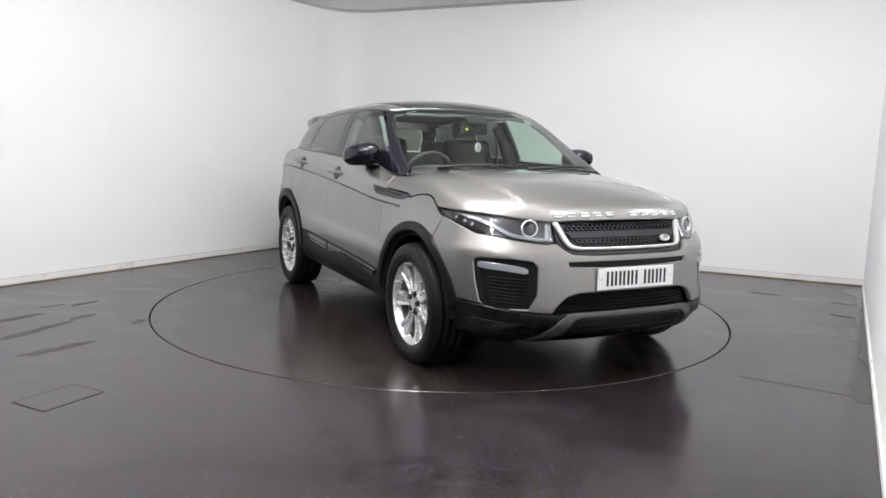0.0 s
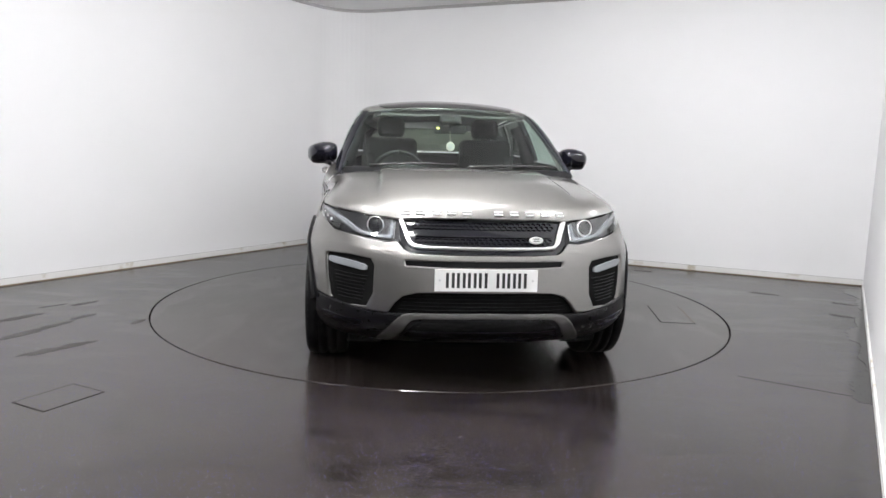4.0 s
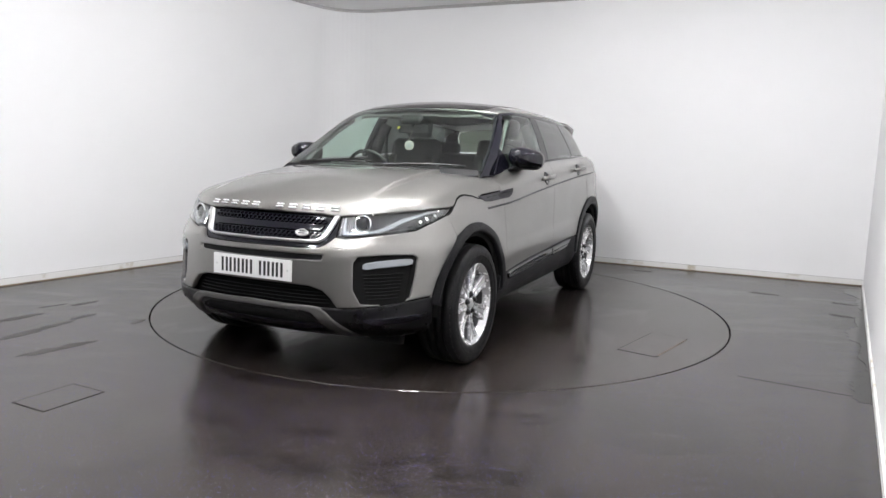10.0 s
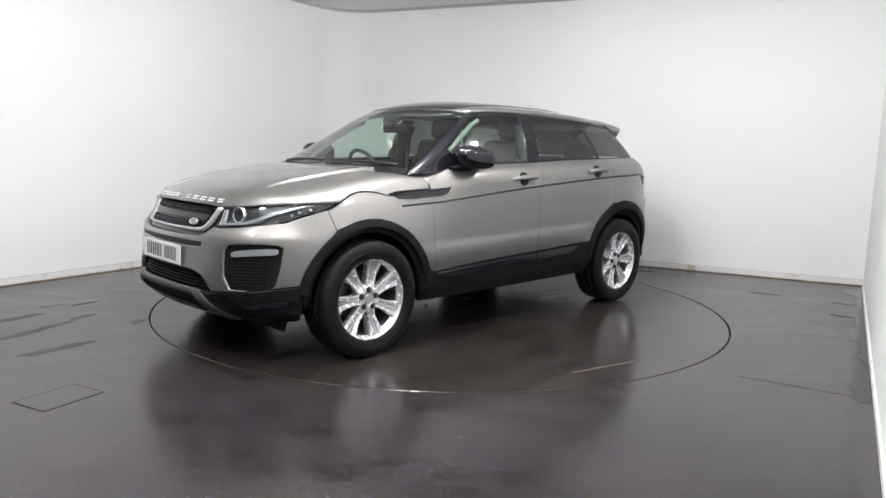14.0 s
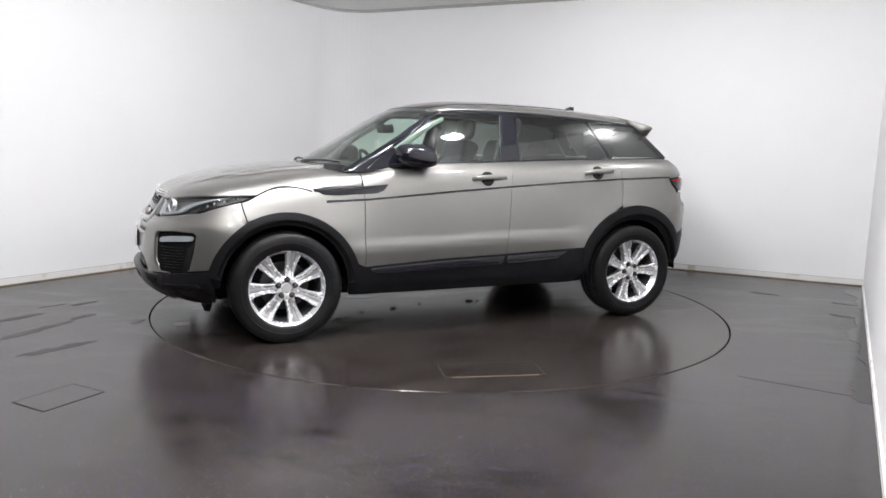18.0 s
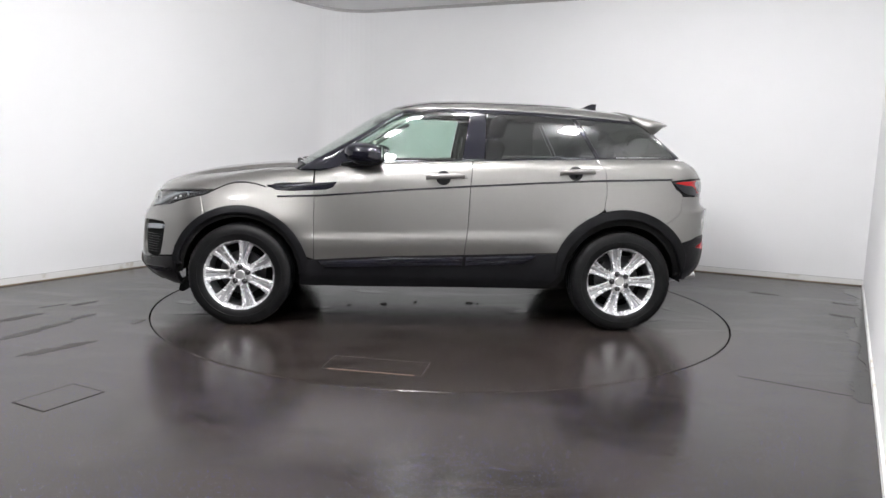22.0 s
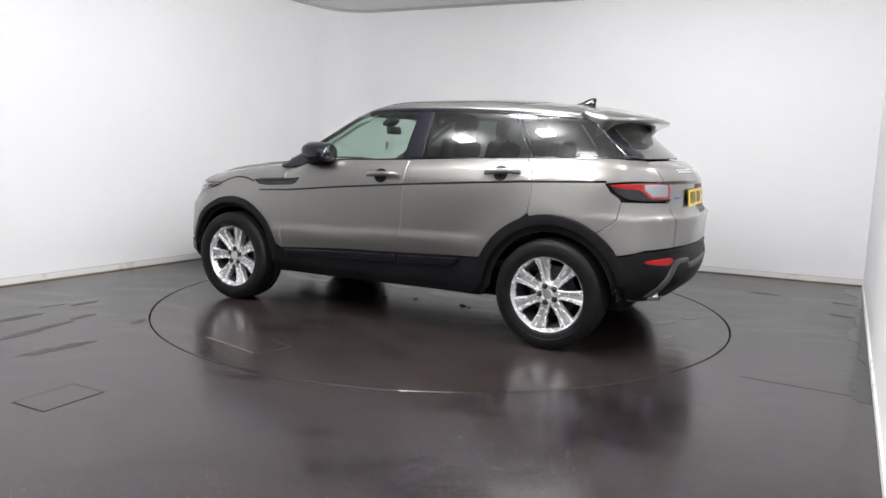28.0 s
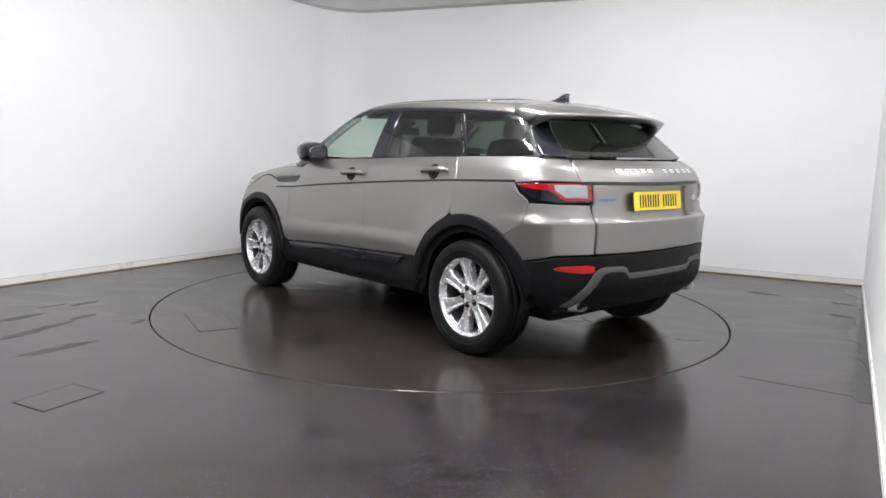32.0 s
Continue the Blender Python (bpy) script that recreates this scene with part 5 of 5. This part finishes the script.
    # rear screen and its wiper
    half = [("r", 0, 1.228), ("r", 0.3, 1.228), ("r", 0.60, 1.226), ("r", 0.575, 1.30), ("r", 0.545, 1.38), ("r", 0.50, 1.43), ("r", 0.3, 1.45), ("r", 0, 1.455)]
    o = half + [both(c, -1) for c in half[1:-1]][::-1]
    panel("rear_screen", o, HATCH, cabin, "rear_tint", CAR, "dark rear screen", smooth=0, depth=0.003, edge=0.002)


def door_mirror(s):
    m = pose(0.455, 0.915 * s, 1.202)
    v, f = [], []
    n1, n2 = 20, 28
    for i in range(n1 + 1):
        a = math.pi * i / n1 - math.pi / 2
        for j in range(n2):
            b = 2 * math.pi * j / n2
            p = lambda t, e: math.copysign(abs(t) ** e, t)
            x = p(math.cos(a), 0.55) * p(math.cos(b), 0.75)
            z = p(math.cos(a), 0.55) * p(math.sin(b), 0.75)
            y = p(math.sin(a), 0.70)
            X = 0.168 * x if x > 0 else max(-0.085, 0.105 * x)
            Z = (0.074 - 0.012 * (y if y > 0 else 0) * 1.0) * z - 0.006 * y + 0.012 * x
            Y = 0.105 * y - 0.035 * max(0, x) * (1 if y > 0 else 0.2)
            v.append(m @ Vector((X, Y * s, Z)))
    for i in range(n1):
        for j in range(n2):
            a, b = i * n2 + j, i * n2 + (j + 1) % n2
            f.append((a, b, b + n2, a + n2) if s < 0 else (b, a, a + n2, b + n2))
    sh = mesh_ob("door_mirror", v, f, "gloss", CAR, "gloss black door mirror")
    rings = []
    for t in (0, 0.5, 1):
        c = Vector((0.60 - 0.12 * t, (0.845 + 0.06 * t) * s, 1.128 + 0.018 * t))
        rings.append([c + Vector((0.055 * math.cos(a), 0, 0.017 * math.sin(a))) for a in [2 * math.pi * k / 12 for k in range(12)]])
    vv, ff = loft(rings)
    mesh_ob("mirror_arm", vv, ff, "cladding", sh)
    v2, f2 = lathe([(0.0, 0.003), (0.97, 0.003), (1.0, 0.0)], 32, pose(0.370, 0.913 * s, 1.202, 0, -90, 0) @ Matrix.Diagonal((0.047, 0.078, 1, 1)))
    mesh_ob("mirror_glass", v2, f2, "mirror", sh, "flat mirror glass", smooth=False)
    # dark lower half of the shell
    rings = []
    for k in range(9):
        t = k / 8 * 2 - 1
        r = math.sqrt(max(0.02, 1 - t ** 4))
        c = Vector((0.465 - 0.02 * t, (0.912 + 0.095 * t) * s, 1.160 - 0.004 * t))
        rings.append([c + Vector((0.108 * r * math.cos(a), 0, 0.034 * r * math.sin(a))) for a in [2 * math.pi * q / 16 for q in range(16)]])
    vv, ff = loft(rings)
    mesh_ob("mirror_base", vv, ff, "cladding", sh)


car_glazing()


# ---------------------------------------------------------------- cabin
def cushion(name, size, m, material, parent, label="", bevel=0.05):
    return part(name, bm_box(bmesh.new(), size, m, bevel, 4), material, parent, label)


def car_cabin():
    for y in (0.40, -0.40):
        seat = new("front_seat")
        seat.parent = CAR
        seat.matrix_basis = pose(-0.10, y, 0.58)
        seat["label"] = "black leather front seat"
        cushion("seat_base", (0.52, 0.50, 0.18), pose(0.05, 0, 0.10, 0, -6, 0), "seat", seat)
        cushion("backrest", (0.15, 0.44, 0.62), pose(-0.26, 0, 0.45, 0, -18, 0), "seat", seat)
        cushion("headrest", (0.11, 0.23, 0.17), pose(-0.375, 0, 0.845, 0, -12, 0), "seat", seat)
        for s in (1, -1):
            tube("headrest_post", [(-0.35, 0.06 * s, 0.70), (-0.375, 0.06 * s, 0.80)], 0.007, "satin", seat, n=8)
            cushion("bolster", (0.11, 0.09, 0.46), pose(-0.21, 0.18 * s, 0.40, 0, -18, 0), "seat", seat, bevel=0.035)
    bench = new("rear_bench")
    bench.parent = CAR
    bench.matrix_basis = pose(-0.95, 0, 0.60)
    cushion("seat_base", (0.50, 1.30, 0.18), pose(0.08, 0, 0.10), "seat", bench)
    cushion("backrest", (0.15, 1.30, 0.52), pose(-0.22, 0, 0.36, 0, -20, 0), "seat", bench)
    for y in (0.40, -0.40):
        cushion("headrest", (0.10, 0.28, 0.17), pose(-0.31, y * 1.25, 0.64, 0, -15, 0), "seat", bench)
    # dashboard with hood, steering wheel on the car's right
    o = bmesh.new()
    bm_box(o, (0.50, 1.42, 0.26), pose(0.72, 0, 0.955, 0, -4, 0), 0.07, 4)
    part("dashboard", o, "trim", CAR, "dark dashboard")
    cushion("instrument_hood", (0.22, 0.36, 0.08), pose(0.60, -0.37, 1.095, 0, -4, 0), "trim", CAR, bevel=0.03)
    cushion("centre_console", (0.9, 0.24, 0.30), pose(0.25, 0, 0.72), "trim", CAR, bevel=0.04)
    m = pose(0.395, -0.37, 1.055, 0, -65, 0)
    pts = [m @ Vector((0.185 * math.cos(a), 0.185 * math.sin(a), 0)) for a in [2 * math.pi * k / 40 for k in range(41)]]
    sw = tube("steering_wheel", pts, 0.015, "seat", CAR, "black leather steering wheel", 10)
    for a in (90, -90, 180):
        tube("wheel_spoke", [m @ Vector((0, 0, -0.02)), m @ Vector((0.18 * math.cos(radians(a)), 0.18 * math.sin(radians(a)), 0))], [0.026, 0.014], "trim", sw, n=8)
    v, f = lathe([(0.0, 0.02), (0.05, 0.018), (0.068, 0.0), (0.06, -0.03)], 24, m @ pose(0, 0, -0.02))
    mesh_ob("airbag_cover", v, f, "trim", sw)
    # inner mirror, its foot, the sticker and the hanging ornament
    im = cushion("inner_mirror", (0.035, 0.24, 0.065), pose(0.40, 0.0, 1.395, 0, 8, 8), "ink", CAR, "inner rear-view mirror", bevel=0.014)
    tube("mirror_foot", [(0.41, 0, 1.41), (0.43, 0, 1.45)], 0.012, "ink", im, n=8)
    cushion("mirror_pod", (0.09, 0.16, 0.045), pose(0.43, 0, 1.462, 0, 33, 0), "ink", im, bevel=0.02)
    disc("sticker", 0.012, 0.001, facing(Vector(STICKER), (0.8, 0, 0.5)), "sticker", im, "round yellow sticker", n=16)
    q = Vector(ORNAMENT)
    tube("ornament_cord", [(0.42, q.y, 1.385), (q.x, q.y, q.z + 0.030)], 0.0015, "pearl", im, n=6)
    rim = disc("hanging_ornament", 0.034, 0.008, facing(q - Vector((0.004, 0, 0)), (0.93, 0.36, 0)), "pearl", im, "round pearl ornament")
    disc("ornament_face", 0.022, 0.004, facing(q + Vector((0.004, 0.0015, 0)), (0.93, 0.36, 0)), "satin", im, n=20)
    for s in (1, -1):
        cushion("sun_visor", (0.14, 0.34, 0.02), pose(0.25, 0.33 * s, 1.515, 0, 22, 0), "lining", CAR, "pale folded sun visor", bevel=0.008)
        # pale lining of the windscreen pillar, within
        pts = [at(cabin, ("s", x, z, s), -0.035)[0] for x, z in ((0.74, 1.10), (0.60, 1.22), (0.45, 1.33), (0.30, 1.43), (0.20, 1.48))]
        tube("pillar_lining", pts, [0.018, 0.018, 0.018, 0.018, 0.016], "lining", CAR, n=10)
        pts = [at(cabin, ("s", x, z, s), -0.075)[0] for x, z in ((-0.27, 1.12), (-0.28, 1.30), (-0.30, 1.48))]
        tube("pillar_lining", pts, [0.055, 0.045, 0.045], "trim", CAR, n=10)
        tube("belt_strap", [(-0.28, 0.62 * s, 1.36), (-0.24, 0.60 * s, 1.10), (-0.20, 0.56 * s, 0.85)], 0.012, "ink", CAR, n=6)
        v = Side(s)
        o = [(0.80, 1.06), (0.3, 1.13), (-0.3, 1.15), (-1.1, 1.18), (-1.7, 1.18), (-1.7, 0.8), (-1.0, 0.9), (-0.8, 0.5), (0.8, 0.5)]
        panel("door_lining", o, v, lambda x, y, z: body(x, y, z) + 0.07, "trim", CAR, smooth=0, res=0.1)
    # load cover behind the bench
    cushion("parcel_shelf", (0.5, 1.24, 0.02), pose(-1.48, 0, 1.13), "trim", CAR, bevel=0.006)


ORNAMENT, STICKER = (0.47, 0.0, 1.271), (0.462, -0.093, 1.399)
car_cabin()


# ---------------------------------------------------------------- wheels
def wheel_parts(w):
    prof = [(0.236, -0.095), (0.242, -0.108), (0.262, -0.116), (0.30, -0.121), (0.325, -0.118), (0.342, -0.108), (0.351, -0.092), (0.3535, -0.07), (0.3535, -0.058), (0.346, -0.056), (0.346, -0.048), (0.354, -0.046),
            (0.3545, -0.012), (0.347, -0.010), (0.347, 0.0)]
    prof = prof + [(r, -h) for r, h in prof[::-1][1:]]
    v, f = lathe(prof, 96)
    ty = mesh_ob("tyre", v, f, "rubber", w)
    # raised sidewall rib and tread shoulder blocks
    v, f = lathe([(0.284, 0.1175), (0.286, 0.1215), (0.290, 0.1222), (0.294, 0.1205)], 72)
    mesh_ob("sidewall_rib", v, f, "rubber", ty)
    v, f = [], []
    for k in range(56):
        a = 2 * math.pi * k / 56
        for s in (1, -1):
            m = Matrix.Rotation(a, 4, "Z") @ pose(0.3365, 0, 0.0935 * s, 0, 34 * s, 12)
            b0 = len(v)
            v += [m @ Vector((x, y, z)) for x in (-0.006, 0.004) for y in (-0.0145, 0.0145) for z in (-0.014, 0.014)]
            f += [tuple(b0 + i for i in q) for q in ((0, 1, 3, 2), (4, 6, 7, 5), (0, 4, 5, 1), (2, 3, 7, 6), (0, 2, 6, 4), (1, 5, 7, 3))]
    tagged(mesh_ob("tread_block", v, f, "rubber", ty, smooth=False), kind="stuff")
    # rim barrel and lip
    v, f = lathe([(0.222, 0.060), (0.232, 0.078), (0.243, 0.092), (0.2475, 0.1), (0.247, 0.107), (0.241, 0.108), (0.237, 0.10), (0.230, 0.088)], 84)
    rim = mesh_ob("rim", v, f, "alloy", w, "seven-spoke silver alloy rim")
    # barrel colour holds the shade seen through the openings
    v, f = lathe([(0.215, -0.09), (0.212, 0.02), (0.2225, 0.062)], 84)
    mesh_ob("barrel", v, f, "barrel", rim, "inside of the rim, toned dark for the shade behind the spokes")
    for k in range(7):
        a = Matrix.Rotation(2 * math.pi * k / 7, 4, "Z")
        rings = []
        for t in (0.0, 0.12, 0.3, 0.55, 0.8, 1.0):
            r = 0.048 + 0.190 * t
            wd = 0.070 - 0.010 * math.sin(math.pi * min(1, t * 1.4)) + 0.046 * t ** 3
            z = 0.074 + 0.006 * t + 0.010 * t ** 3 - 0.006 * math.sin(math.pi * t)
            h = wd / 2
            g = 0.010 * ss(0.10, 0.4, t)
            sec = [(-h * 0.9, -0.055), (-h, -0.016), (-h * 0.93, -0.004), (-h * 0.80, 0.0), (-h * 0.42, -0.0025), (-h * 0.28, -g), (0, -g), (h * 0.28, -g), (h * 0.42, -0.0025), (h * 0.80, 0.0), (h * 0.93, -0.004), (h, -0.016), (h * 0.9, -0.055)]
            rings.append([a @ Vector((r, y, z + q)) for y, q in sec])
        v, f = loft(rings)
        spoke = mesh_ob("spoke", v, f, "alloy", rim, smooth=False)
        # grey channel floor between the spoke's two ridges, toned dark as shade
        rings = []
        for t in (0.30, 0.45, 0.6, 0.8, 0.96):
            r = 0.048 + 0.190 * t
            hw = 0.24 * 0.5 * (0.070 - 0.010 * math.sin(math.pi * min(1, t * 1.4)) + 0.046 * t ** 3)
            z = 0.074 + 0.006 * t + 0.010 * t ** 3 - 0.006 * math.sin(math.pi * t) - 0.010 * float(ss(0.10, 0.4, t)) + 0.0028
            rings.append([a @ Vector((r, y, z + q)) for y, q in ((-hw, -0.004), (-hw, -0.001), (0, 0.0), (hw, -0.001), (hw, -0.004))])
        v, f = loft(rings)
        mesh_ob("groove", v, f, "alloy_shade", spoke, "strip darkened for the shade in the spoke's groove", smooth=False)
    v, f = lathe([(0.086, 0.02), (0.084, 0.058), (0.074, 0.073), (0.036, 0.078), (0.034, 0.072), (0.030, 0.072)], 48)
    mesh_ob("hub", v, f, "alloy", rim)
    disc("centre_cap", 0.031, 0.012, pose(0, 0, 0.071), "satin", rim)
    for k in range(5):
        a = 2 * math.pi * (k + 0.70) / 5
        m = pose(0.055 * math.cos(a), 0.055 * math.sin(a), 0.0805)
        # flat black disc draws the shade of the recess round the nut
        v, f = lathe([(0.0185, -0.010), (0.0180, 0.0005), (0.0, 0.001)], 18, m)
        mesh_ob("nut_well_shade", v, f, "satin_black", rim)
        v, f = lathe([(0.0112, -0.002), (0.0112, 0.010), (0.007, 0.0125), (0.0, 0.0125)], 6, m)
        mesh_ob("wheel_nut", v, f, "alloy_dark", rim, smooth=False)
    # disc colour is darkened for the shade inside the wheel
    v, f = lathe([(0.0, 0.0), (0.09, 0.0), (0.09, -0.02), (0.155, -0.02), (0.158, -0.028), (0.155, -0.045), (0.0, -0.045)], 56)
    mesh_ob("brake_disc", v, f, "alloy_dark", w, "steel brake disc, toned dark for the shade behind the spokes", smooth=False)
    v, f = lathe([(0.0, -0.075), (0.213, -0.07)], 32)
    mesh_ob("back_plate", v, f, "void", w, smooth=False)
    v, f = lathe([(0.0015, 0.0), (0.006, 0.0), (0.005, 0.03), (0.0, 0.032)], 10, pose(0.214, 0.05, 0.06))
    mesh_ob("valve", v, f, "satin", w)


def car_wheels():
    first = new("wheel")
    first.parent = CAR
    first["label"] = "black tyre on a seven-spoke silver alloy"
    wheel_parts(first)
    spin = {(0, 1): 2, (1, 1): 25, (0, -1): 30, (1, -1): 15}
    for i, (c, y) in enumerate(((WHEEL_F, 0.818), (WHEEL_R, 0.814))):
        for s in (1, -1):
            m = pose(c[0], y * s, c[1], -90 * s, 0, 0) @ pose(0, 0, 0, 0, 0, spin[(i, s)])
            if i == 0 and s == 1:
                first.matrix_basis = m
            else:
                copy_thing(first, m)


car_wheels()


# ---------------------------------------------------------------- what moves
def motions():
    rows_t, rows_c = [], []
    for k in range(17):
        t = 2.0 * k
        m = Matrix.Rotation(radians(turn(t)), 4, "Z")
        rows_t.append((t, m))
        rows_c.append((t, m @ Matrix.Translation((CAR_X, CAR_Y, 0.0))))
    walk(TABLE, rows_t)
    for ob, m in CLODS:
        walk(ob, [(t, r @ m) for t, r in rows_t])
    walk(CAR, rows_c)


motions()
